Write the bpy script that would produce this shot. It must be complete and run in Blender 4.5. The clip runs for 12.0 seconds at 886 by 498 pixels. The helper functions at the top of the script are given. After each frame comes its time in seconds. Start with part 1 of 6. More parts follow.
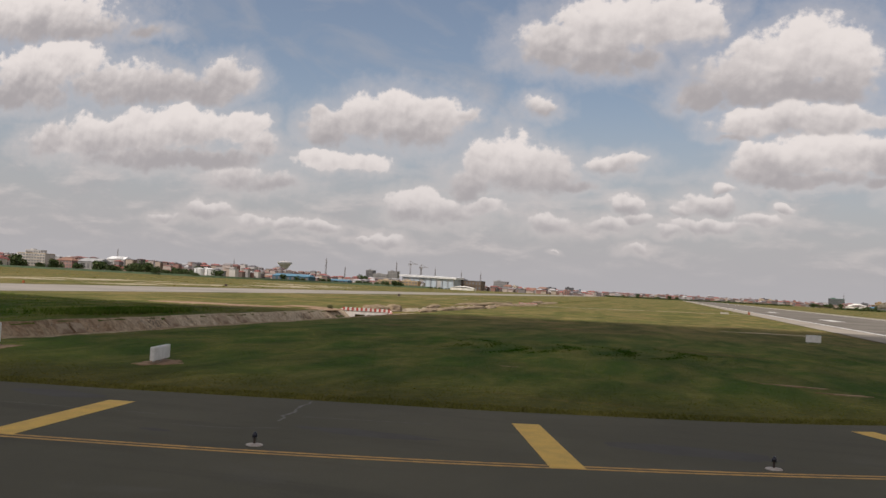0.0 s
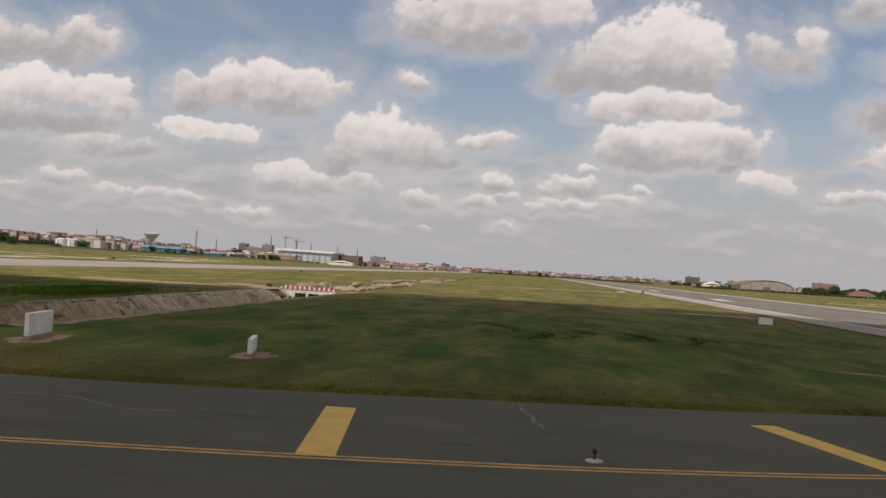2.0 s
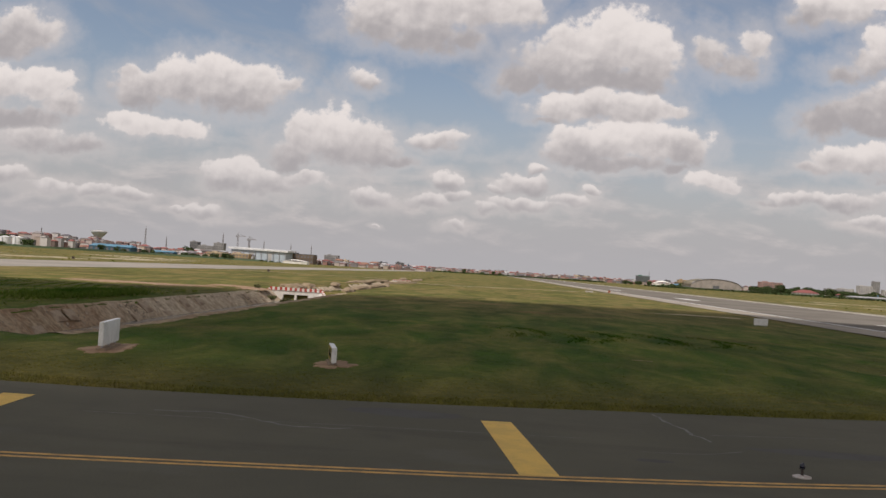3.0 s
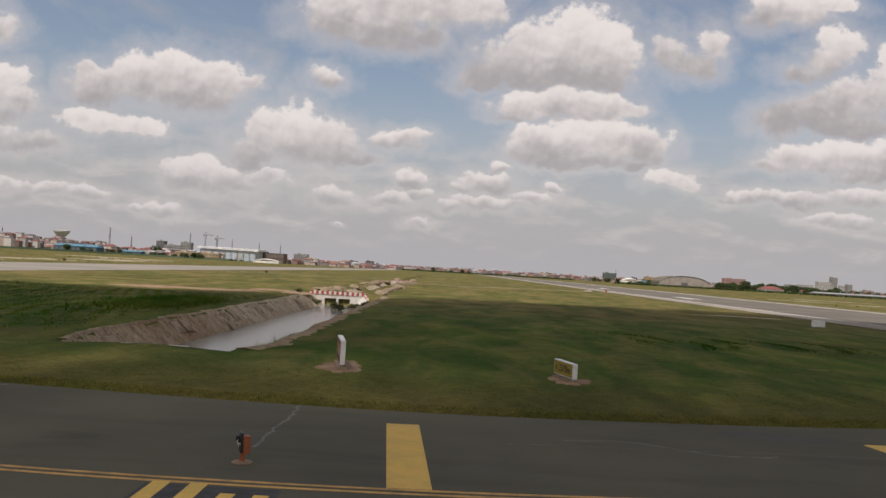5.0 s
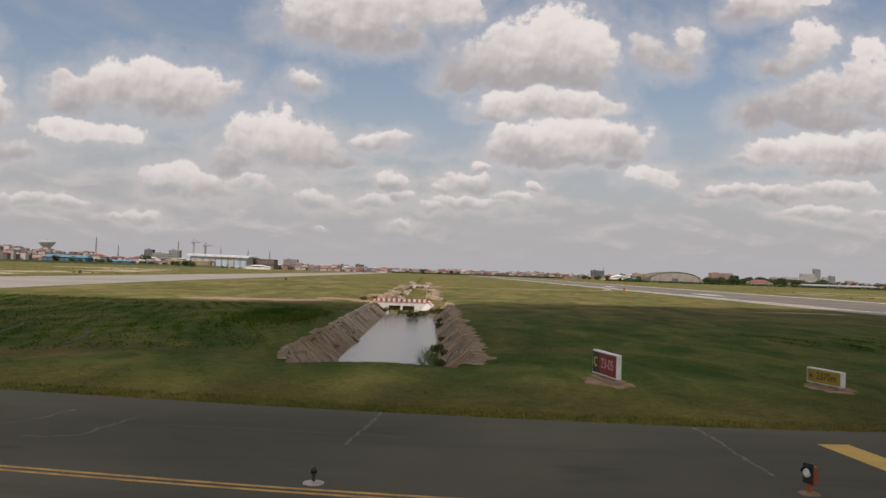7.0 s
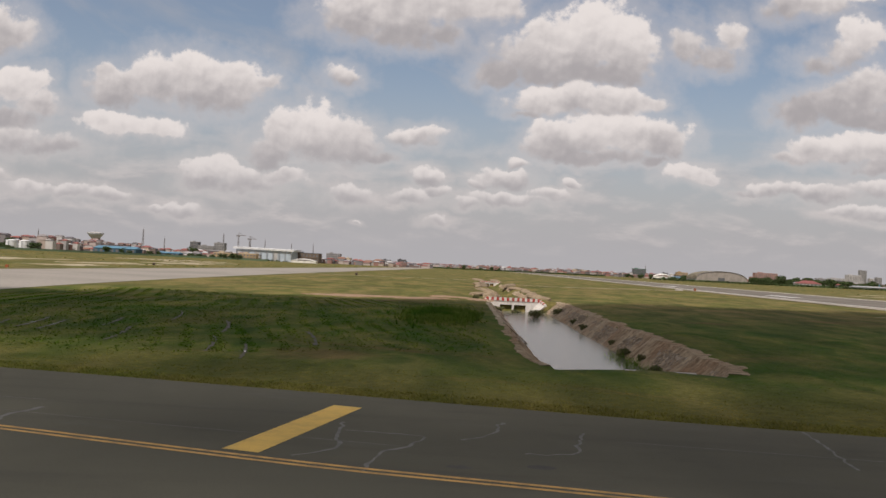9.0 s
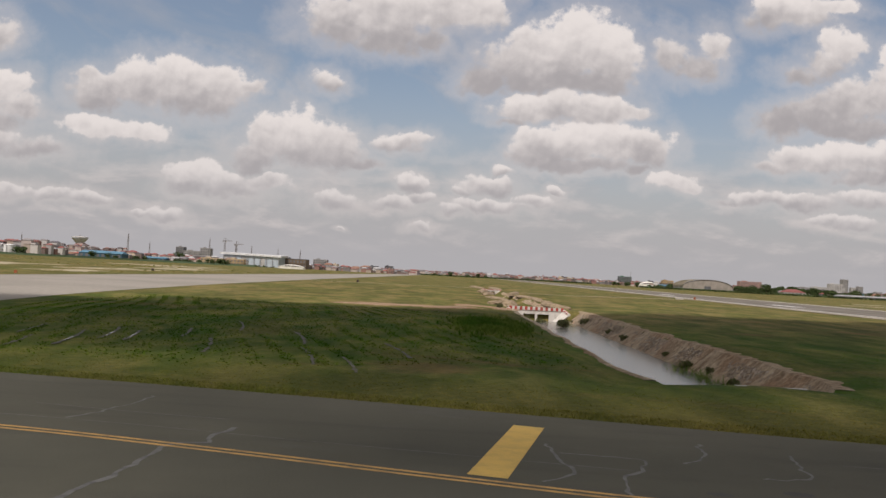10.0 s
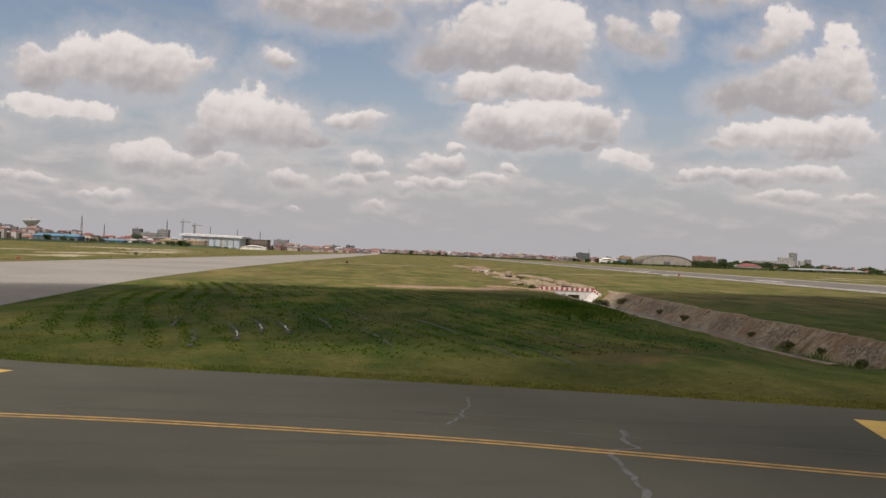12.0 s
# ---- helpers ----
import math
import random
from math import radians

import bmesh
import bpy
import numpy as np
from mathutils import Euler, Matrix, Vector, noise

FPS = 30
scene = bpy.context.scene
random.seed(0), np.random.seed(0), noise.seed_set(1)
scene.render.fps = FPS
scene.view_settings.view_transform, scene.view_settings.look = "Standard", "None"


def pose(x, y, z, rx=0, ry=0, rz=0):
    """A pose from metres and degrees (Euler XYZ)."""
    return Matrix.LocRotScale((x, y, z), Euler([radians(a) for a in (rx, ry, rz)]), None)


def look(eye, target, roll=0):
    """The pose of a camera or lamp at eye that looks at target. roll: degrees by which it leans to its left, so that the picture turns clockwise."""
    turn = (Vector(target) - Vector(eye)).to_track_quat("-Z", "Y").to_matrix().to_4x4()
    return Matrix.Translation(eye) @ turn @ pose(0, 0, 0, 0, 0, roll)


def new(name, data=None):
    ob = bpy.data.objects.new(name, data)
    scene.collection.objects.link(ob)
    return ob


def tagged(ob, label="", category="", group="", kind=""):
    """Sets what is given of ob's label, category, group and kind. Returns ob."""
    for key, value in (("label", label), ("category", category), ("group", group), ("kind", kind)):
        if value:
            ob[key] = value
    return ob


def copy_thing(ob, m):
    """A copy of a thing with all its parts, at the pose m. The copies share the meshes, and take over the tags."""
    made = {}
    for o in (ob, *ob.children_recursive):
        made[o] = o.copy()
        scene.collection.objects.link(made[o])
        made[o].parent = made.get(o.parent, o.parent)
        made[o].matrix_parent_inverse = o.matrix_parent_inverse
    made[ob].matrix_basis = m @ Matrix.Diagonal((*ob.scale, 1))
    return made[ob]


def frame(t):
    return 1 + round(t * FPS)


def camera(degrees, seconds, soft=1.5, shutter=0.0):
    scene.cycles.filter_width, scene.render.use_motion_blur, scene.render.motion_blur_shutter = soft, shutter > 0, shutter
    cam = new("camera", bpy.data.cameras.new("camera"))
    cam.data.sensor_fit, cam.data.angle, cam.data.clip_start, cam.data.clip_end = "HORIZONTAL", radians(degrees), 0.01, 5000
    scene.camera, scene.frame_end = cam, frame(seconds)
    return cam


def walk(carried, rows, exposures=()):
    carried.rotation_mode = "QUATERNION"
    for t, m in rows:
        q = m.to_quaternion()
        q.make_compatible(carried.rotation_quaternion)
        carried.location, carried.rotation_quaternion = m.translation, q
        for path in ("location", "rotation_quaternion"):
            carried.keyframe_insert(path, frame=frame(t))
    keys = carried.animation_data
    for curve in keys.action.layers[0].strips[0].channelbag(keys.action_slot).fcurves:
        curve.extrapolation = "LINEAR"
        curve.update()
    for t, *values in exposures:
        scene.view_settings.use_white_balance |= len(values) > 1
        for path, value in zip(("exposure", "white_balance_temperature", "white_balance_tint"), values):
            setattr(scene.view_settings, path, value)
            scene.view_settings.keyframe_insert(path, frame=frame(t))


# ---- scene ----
cam = camera(55.27, 12.0, soft=1.5)

# Seconds, eye, target, roll: the seat of an airliner that taxies along the curve of the taxiway.
PATH = [
    (0.0, (17.581, -0.065, 4.552), (-8.166, 96.466, 8.896), 2.97),
    (0.5, (14.498, -0.226, 4.552), (-7.677, 97.271, 6.164), 2.99),
    (1.0, (11.308, -0.351, 4.552), (-4.506, 98.378, 6.101), 3.36),
    (1.5, (8.190, -0.442, 4.552), (-5.563, 98.590, 6.419), 3.55),
    (2.0, (5.178, -0.500, 4.552), (-5.412, 98.912, 6.823), 3.66),
    (2.5, (1.964, -0.527, 4.552), (-4.457, 99.236, 7.018), 3.21),
    (3.0, (-1.198, -0.525, 4.552), (-6.027, 99.328, 7.016), 3.69),
    (3.5, (-4.444, -0.495, 4.552), (-6.852, 99.440, 7.211), 4.04),
    (5.5, (-17.020, -0.140, 4.552), (-15.493, 99.818, 7.043), 2.62),
    (6.0, (-20.176, 0.000, 4.552), (-13.858, 99.763, 7.279), 2.91),
    (6.5, (-23.463, 0.156, 4.552), (-20.505, 100.067, 7.566), 2.32),
    (8.5, (-35.544, 0.913, 4.552), (-35.389, 100.904, 5.903), 1.72),
    (9.0, (-38.606, 1.126, 4.552), (-41.225, 101.071, 6.588), 2.77),
    (9.5, (-41.746, 1.345, 4.552), (-43.186, 101.283, 7.784), 3.67),
    (10.0, (-44.785, 1.569, 4.552), (-45.541, 101.524, 7.461), 3.11),
    (10.5, (-47.804, 1.795, 4.552), (-49.283, 101.783, 5.018), 2.05),
    (11.0, (-50.591, 2.022, 4.552), (-52.071, 102.008, 5.326), 1.73),
    (11.5, (-53.767, 2.247, 4.552), (-52.332, 102.232, 5.558), 3.01),
    (12.0, (-56.522, 2.470, 4.552), (-51.858, 102.360, 5.149), 2.37),
]
walk(cam, [(t, look(eye, target, roll)) for t, eye, target, roll in PATH], [(0.0, 0.0, 6500, 14.0), (12.0, 0.0, 6500, 14.0)])

# ---------------------------------------------------------------- light
SUN_EL, SUN_AZ = radians(58), radians(205)          # azimuth clockwise from +y
SUN_DIR = Vector((math.sin(SUN_AZ) * math.cos(SUN_EL), math.cos(SUN_AZ) * math.cos(SUN_EL), math.sin(SUN_EL)))

world = bpy.data.worlds.new("world")
scene.world = world
world.use_nodes = True


class Net:
    """Short hand for a node tree."""

    def __init__(self, tree):
        self.tree = tree

    def add(self, kind, **props):
        node = self.tree.nodes.new(kind)
        for key, value in props.items():
            if key in ("operation", "blend_type"):
                if key == "operation":
                    node.operation = value
                else:
                    node.blend_type = value
            elif key == "data_type":
                node.data_type = value
            elif key == "noise_dimensions":
                node.noise_dimensions = value
        return node

    def put(self, socket, value):
        if isinstance(value, bpy.types.NodeSocket):
            self.tree.links.new(value, socket)
        else:
            socket.default_value = value

    def math(self, op, a, b=0.0, c=0.0, clamp=False):
        n = self.add("ShaderNodeMath", operation=op)
        n.use_clamp = clamp
        for sock, val in zip(n.inputs, (a, b, c)):
            self.put(sock, val)
        return n.outputs[0]

    def vec(self, op, a, b=(0, 0, 0), c=(0, 0, 0)):
        n = self.add("ShaderNodeVectorMath", operation=op)
        for sock, val in zip(n.inputs, (a, b, c)):
            self.put(sock, val)
        return n.outputs["Value"] if op in ("LENGTH", "DOT_PRODUCT") else n.outputs[0]

    def noise(self, vector, scale, detail=4.0, rough=0.5, warp=0.0):
        n = self.add("ShaderNodeTexNoise")
        self.put(n.inputs["Vector"], vector)
        self.put(n.inputs["Scale"], scale)
        self.put(n.inputs["Detail"], detail)
        self.put(n.inputs["Roughness"], rough)
        self.put(n.inputs["Distortion"], warp)
        return n.outputs["Fac"], n.outputs["Color"]

    def ramp(self, value, low, high, a=0.0, b=1.0):
        n = self.add("ShaderNodeMapRange")
        n.interpolation_type = "SMOOTHSTEP"
        for sock, val in zip(n.inputs, (value, low, high, a, b)):
            self.put(sock, val)
        return n.outputs[0]

    def mix(self, fac, a, b, blend="MIX"):
        n = self.add("ShaderNodeMix", data_type="RGBA", blend_type=blend)
        self.put(n.inputs["Factor"], fac)
        self.put(n.inputs[6], a)
        self.put(n.inputs[7], b)
        return n.outputs[2]

    def combine(self, x, y, z=0.0):
        n = self.add("ShaderNodeCombineXYZ")
        for sock, val in zip(n.inputs, (x, y, z)):
            self.put(sock, val)
        return n.outputs[0]


def rgb(r, g, b):
    return (r, g, b, 1.0)


def cloud_group():
    """Thickness of the cumulus field at a point of the plane in front of the viewer (tangents of bearing and height)."""
    tree = bpy.data.node_groups.new("cumulus_field", "ShaderNodeTree")
    tree.interface.new_socket("Vector", in_out="INPUT", socket_type="NodeSocketVector")
    tree.interface.new_socket("Thickness", in_out="OUTPUT", socket_type="NodeSocketFloat")
    tree.interface.new_socket("Height", in_out="OUTPUT", socket_type="NodeSocketFloat")
    n = Net(tree)
    start, end = n.add("NodeGroupInput"), n.add("NodeGroupOutput")
    p = start.outputs[0]
    _, warp_a = n.noise(p, 14.0, 3.0, 0.55)
    _, warp_b = n.noise(p, 44.0, 3.0, 0.5)
    shift = n.vec("MULTIPLY", n.vec("SUBTRACT", warp_a, (0.5, 0.5, 0.5)), (0.052, 0.030, 0.0))
    fine = n.vec("MULTIPLY", n.vec("SUBTRACT", warp_b, (0.5, 0.5, 0.5)), (0.020, 0.015, 0.0))
    q = n.vec("ADD", p, n.vec("ADD", shift, fine))
    apart = n.add("ShaderNodeSeparateXYZ")
    n.put(apart.inputs[0], q)
    height_here = apart.outputs[1]
    field = share = total = None

    level = (0.0, 1.0)

    def span(base, top):
        """Where the next heaps have their common base and top."""
        nonlocal level
        level = (base, top)

    def lump(u, v, half_width, half_height, weight=1.0):
        """One heap with a flattened base and a domed top; it also tells how high in its cloud a point lies."""
        nonlocal field, share, total
        v, half_height = v - 0.12 * half_height, half_height * 1.30
        half_width *= 1.16
        a = n.vec("MULTIPLY_ADD", q, (1 / half_width, 1 / half_height, 0.0), (-u / half_width, -v / half_height, 0.0))
        b = n.vec("MAXIMUM", a, n.vec("MULTIPLY", a, (-1.0, -1.28, 1.0)))
        r = n.math("SUBTRACT", weight, n.vec("LENGTH", b))
        w = n.math("POWER", n.math("MAXIMUM", n.math("ADD", r, 0.35), 0.0005), 5.0)
        up = n.math("MULTIPLY_ADD", height_here, 2.0 / (level[1] - level[0]), -2.0 * level[0] / (level[1] - level[0]) - 1.0)
        field = r if field is None else n.math("SMOOTH_MAX", field, r, 0.14)
        share = n.math("MULTIPLY", w, up) if share is None else n.math("MULTIPLY_ADD", w, up, share)
        total = w if total is None else n.math("ADD", total, w)

    # the heaps of cloud, from the bearing of the water tower round to the far hangars
    span(0.265, 0.352)
    lump(-0.139, 0.295, 0.050, 0.028)
    lump(-0.090, 0.314, 0.055, 0.037)
    lump(-0.082, 0.280, 0.039, 0.022)
    lump(-0.031, 0.316, 0.057, 0.030)
    lump(0.019, 0.318, 0.037, 0.025)
    lump(-0.030, 0.276, 0.025, 0.016, 0.78)
    span(0.318, 0.384)
    lump(-0.889, 0.349, 0.122, 0.035)
    lump(-0.803, 0.335, 0.082, 0.023, 0.83)
    lump(-0.711, 0.326, 0.044, 0.011, 0.80)
    span(0.227, 0.316)
    lump(-0.882, 0.272, 0.061, 0.034)
    lump(-0.827, 0.289, 0.061, 0.027)
    lump(-0.899, 0.243, 0.080, 0.023)
    lump(-0.741, 0.254, 0.080, 0.028)
    lump(-0.662, 0.249, 0.060, 0.022)
    lump(-0.573, 0.259, 0.038, 0.023)
    lump(-0.618, 0.241, 0.059, 0.017)
    span(0.140, 0.224)
    lump(-0.836, 0.175, 0.044, 0.021)
    lump(-0.772, 0.179, 0.063, 0.028)
    lump(-0.701, 0.187, 0.061, 0.031)
    lump(-0.632, 0.195, 0.059, 0.029)
    lump(-0.552, 0.197, 0.037, 0.018)
    lump(-0.522, 0.173, 0.032, 0.019, 0.83)
    lump(-0.689, 0.152, 0.094, 0.017)
    lump(-0.586, 0.152, 0.066, 0.014)
    span(0.108, 0.166)
    lump(-0.552, 0.130, 0.047, 0.021, 0.85)
    lump(-0.502, 0.119, 0.046, 0.016, 0.81)
    lump(-0.433, 0.152, 0.046, 0.015, 0.85)
    lump(-0.373, 0.152, 0.036, 0.013, 0.85)
    span(0.072, 0.095)
    lump(-0.594, 0.082, 0.035, 0.014, 0.78)
    span(0.067, 0.080)
    lump(-0.657, 0.072, 0.034, 0.008, 0.70)
    span(0.061, 0.079)
    lump(-0.523, 0.069, 0.048, 0.010, 0.70)
    span(0.176, 0.245)
    lump(-0.429, 0.192, 0.036, 0.023)
    lump(-0.383, 0.208, 0.040, 0.027)
    lump(-0.337, 0.220, 0.038, 0.025)
    lump(-0.310, 0.201, 0.053, 0.030)
    lump(-0.277, 0.206, 0.030, 0.023)
    lump(-0.253, 0.206, 0.027, 0.011, 0.78)
    span(0.213, 0.240)
    lump(-0.154, 0.224, 0.027, 0.016, 0.74)
    span(0.113, 0.186)
    lump(-0.242, 0.126, 0.028, 0.019)
    lump(-0.226, 0.152, 0.025, 0.027)
    lump(-0.193, 0.155, 0.035, 0.031)
    lump(-0.167, 0.141, 0.040, 0.028)
    lump(-0.138, 0.136, 0.032, 0.023)
    lump(-0.112, 0.125, 0.028, 0.010, 0.83)
    span(0.142, 0.165)
    lump(-0.067, 0.152, 0.036, 0.013, 0.85)
    span(0.079, 0.116)
    lump(-0.304, 0.103, 0.032, 0.013)
    lump(-0.317, 0.087, 0.030, 0.011, 0.83)
    lump(-0.264, 0.093, 0.046, 0.016, 0.88)
    lump(-0.218, 0.100, 0.037, 0.011, 0.83)
    span(0.059, 0.075)
    lump(-0.431, 0.066, 0.024, 0.009, 0.88)
    span(0.060, 0.074)
    lump(-0.481, 0.066, 0.030, 0.008, 0.80)
    span(0.046, 0.062)
    lump(-0.338, 0.053, 0.028, 0.009, 0.88)
    span(0.050, 0.060)
    lump(-0.368, 0.054, 0.024, 0.006, 0.70)
    span(0.095, 0.114)
    lump(-0.051, 0.103, 0.020, 0.011)
    span(0.071, 0.089)
    lump(-0.067, 0.079, 0.028, 0.011, 0.85)
    span(0.082, 0.098)
    lump(-0.036, 0.089, 0.017, 0.009, 0.83)
    span(0.070, 0.091)
    lump(-0.137, 0.079, 0.040, 0.012, 0.75)
    span(0.048, 0.060)
    lump(-0.035, 0.053, 0.015, 0.007, 0.80)
    span(0.044, 0.048)
    lump(-0.129, 0.046, 0.010, 0.003, 0.80)
    span(0.122, 0.136)
    lump(0.053, 0.128, 0.010, 0.008, 0.83)
    span(0.097, 0.121)
    lump(0.042, 0.107, 0.033, 0.013, 0.88)
    span(0.095, 0.109)
    lump(0.016, 0.101, 0.020, 0.008, 0.78)
    span(0.101, 0.112)
    lump(0.123, 0.106, 0.016, 0.006, 0.88)
    span(0.074, 0.092)
    lump(0.044, 0.082, 0.050, 0.010, 0.83)
    span(0.083, 0.098)
    lump(0.094, 0.090, 0.034, 0.009, 0.78)
    span(0.070, 0.082)
    lump(0.000, 0.075, 0.024, 0.007, 0.80)
    span(0.221, 0.320)
    lump(0.030, 0.231, 0.028, 0.015)
    lump(0.063, 0.249, 0.039, 0.028)
    lump(0.103, 0.269, 0.044, 0.032)
    lump(0.149, 0.285, 0.046, 0.035)
    lump(0.177, 0.268, 0.035, 0.038)
    lump(0.138, 0.239, 0.061, 0.018)
    lump(0.084, 0.236, 0.047, 0.015)
    span(0.181, 0.226)
    lump(0.078, 0.203, 0.032, 0.018)
    lump(0.119, 0.207, 0.047, 0.019)
    lump(0.166, 0.204, 0.044, 0.019)
    lump(0.207, 0.203, 0.024, 0.012, 0.85)
    lump(0.066, 0.186, 0.027, 0.007, 0.80)
    span(0.130, 0.189)
    lump(0.088, 0.146, 0.024, 0.017)
    lump(0.107, 0.161, 0.032, 0.023)
    lump(0.154, 0.165, 0.044, 0.022)
    lump(0.195, 0.166, 0.040, 0.023)
    lump(0.229, 0.157, 0.028, 0.022)
    lump(0.142, 0.139, 0.067, 0.010)
    lump(0.216, 0.134, 0.027, 0.007, 0.80)
    span(0.099, 0.133)
    lump(0.257, 0.121, 0.034, 0.012, 0.81)
    lump(0.284, 0.117, 0.020, 0.007, 0.80)
    lump(0.319, 0.104, 0.020, 0.006, 0.70)
    span(0.246, 0.318)
    lump(0.251, 0.272, 0.024, 0.027, 0.80)
    lump(0.279, 0.259, 0.033, 0.019, 0.78)
    lump(0.302, 0.284, 0.026, 0.030, 0.62)
    span(0.247, 0.318)
    lump(0.451, 0.290, 0.026, 0.029, 0.86)
    lump(0.433, 0.272, 0.030, 0.022, 0.81)
    lump(0.401, 0.257, 0.033, 0.014, 0.78)
    span(0.312, 0.351)
    lump(0.358, 0.326, 0.022, 0.020)
    lump(0.398, 0.333, 0.041, 0.016)
    lump(0.446, 0.341, 0.034, 0.010, 0.78)
    span(0.188, 0.303)
    lump(0.383, 0.200, 0.026, 0.018)
    lump(0.423, 0.210, 0.039, 0.024)
    lump(0.464, 0.222, 0.042, 0.027)
    lump(0.518, 0.235, 0.041, 0.037)
    lump(0.478, 0.199, 0.061, 0.015)
    lump(0.520, 0.286, 0.026, 0.016, 0.85)
    span(0.134, 0.183)
    lump(0.378, 0.149, 0.033, 0.008, 0.82)
    lump(0.418, 0.159, 0.041, 0.015)
    lump(0.466, 0.167, 0.045, 0.016)
    lump(0.524, 0.164, 0.041, 0.019)
    lump(0.494, 0.142, 0.061, 0.012, 0.83)
    span(0.100, 0.119)
    lump(0.352, 0.109, 0.034, 0.011, 0.80)
    span(0.099, 0.120)
    lump(0.413, 0.108, 0.054, 0.012, 0.82)
    span(0.104, 0.128)
    lump(0.481, 0.115, 0.054, 0.014, 0.78)
    span(0.080, 0.096)
    lump(0.462, 0.087, 0.061, 0.009, 0.75)
    span(0.083, 0.100)
    lump(0.536, 0.090, 0.041, 0.009, 0.75)
    span(0.142, 0.230)
    lump(0.720, 0.180, 0.130, 0.050)
    span(0.262, 0.350)
    lump(0.800, 0.300, 0.120, 0.050)
    span(0.397, 0.450)
    lump(0.620, 0.420, 0.110, 0.030)

    # cauliflower edges
    bump, _ = n.noise(p, 30.0, 4.0, 0.5)
    puff, _ = n.noise(p, 95.0, 5.0, 0.58)
    rough = n.math("ADD", n.math("MULTIPLY", n.math("SUBTRACT", bump, 0.5), 0.95), n.math("MULTIPLY", n.math("SUBTRACT", puff, 0.5), 0.62))
    n.put(end.inputs[0], n.math("ADD", field, rough))
    n.put(end.inputs[1], n.math("DIVIDE", share, total))
    return tree


def build_sky():
    n = Net(world.node_tree)
    out = world.node_tree.nodes["World Output"]
    back = world.node_tree.nodes["Background"]
    sky = n.add("ShaderNodeTexSky")
    sky.sky_type = "NISHITA"
    sky.sun_disc = False
    sky.sun_elevation, sky.sun_rotation = SUN_EL, SUN_AZ
    sky.air_density, sky.dust_density, sky.ozone_density = 1.0, 2.0, 1.0
    d = n.add("ShaderNodeTexCoord").outputs["Generated"]
    sep = n.add("ShaderNodeSeparateXYZ")
    n.put(sep.inputs[0], d)
    x, y, z = sep.outputs
    ahead = n.math("MAXIMUM", y, 0.12)
    u, v = n.math("DIVIDE", x, ahead), n.math("DIVIDE", z, ahead)
    p = n.combine(u, v)
    # haze whitens the clear sky towards the horizon; thin high veils streak it
    haze = n.ramp(z, 0.0, 0.24, 1.0, 0.05)
    veil, _ = n.noise(n.vec("MULTIPLY", n.vec("ADD", p, n.combine(n.math("MULTIPLY", v, -1.6), n.math("MULTIPLY", u, 0.5))), (1.5, 5.0, 1.0)), 2.6, 5.0, 0.55, 0.6)
    veil = n.math("MULTIPLY", n.ramp(veil, 0.42, 0.74), 0.42)
    clear = n.mix(n.math("MAXIMUM", haze, veil), n.mix(1.0, sky.outputs[0], SKY_TINT, "MULTIPLY"), HAZE)
    # flat layers of far cloud, low over the horizon
    low, _ = n.noise(n.vec("MULTIPLY", p, (1.0, 3.2, 1.0)), 11.0, 6.0, 0.56, 0.3)
    band = n.math("MULTIPLY", n.ramp(z, 0.010, 0.05), n.ramp(z, 0.09, 0.19, 1.0, 0.0))
    under, _ = n.noise(n.vec("MULTIPLY_ADD", p, (1.0, 3.2, 1.0), (-0.006, 0.030, 0.0)), 11.0, 6.0, 0.56, 0.3)
    low_body = n.mix(n.ramp(n.math("SUBTRACT", low, under), -0.12, 0.20), n.mix(0.5, HAZE, CLOUD_BASE), LOW_CLOUD)
    clear = n.mix(n.math("MULTIPLY", n.math("MULTIPLY", n.ramp(low, 0.38, 0.70), band), 0.55), clear, low_body)
    g = n.add("ShaderNodeGroup")
    g.node_tree = cloud_group()
    n.put(g.inputs[0], p)
    here, height = g.outputs

    # sunlit heads and grey bases, broken up by billows that are lit from above and behind
    def billow(scale, dx, dy):
        a, _ = n.noise(p, scale, 3.0, 0.5, 0.2)
        b, _ = n.noise(n.vec("ADD", p, (dx, dy, 0.0)), scale, 3.0, 0.5, 0.2)
        return n.math("SUBTRACT", a, b)

    relief = n.math("ADD", n.math("MULTIPLY", billow(17.0, -0.010, 0.018), 0.62), n.math("MULTIPLY", billow(60.0, -0.003, 0.006), 0.34))
    lit = n.math("ADD", n.math("MULTIPLY_ADD", height, 0.40, 0.52), relief)
    lit = n.math("ADD", lit, n.ramp(here, 0.0, 0.9, 0.06, -0.06), clamp=True)
    lit = n.ramp(lit, 0.05, 0.90)
    body = n.mix(lit, CLOUD_BASE, CLOUD_TOP)
    body = n.mix(n.ramp(z, 0.02, 0.20, 0.24, 0.0), body, HAZE)
    front = n.ramp(y, 0.35, 0.55)
    soft = n.ramp(height, -0.9, 0.5, 0.52, 0.17)
    cover = n.math("MULTIPLY", n.math("MULTIPLY", n.ramp(here, -0.10, soft), front), n.ramp(z, 0.03, 0.14, 0.75, 1.0))
    halo = n.math("MULTIPLY", n.math("MULTIPLY", n.ramp(here, -1.0, 0.1), front), 0.40)
    seen = n.mix(cover, n.mix(halo, clear, LOW_CLOUD), body)
    # the rest of the sky round and behind: the same broken cumulus
    dome = n.vec("DIVIDE", d, n.combine(*(n.math("MAXIMUM", z, 0.08),) * 3))
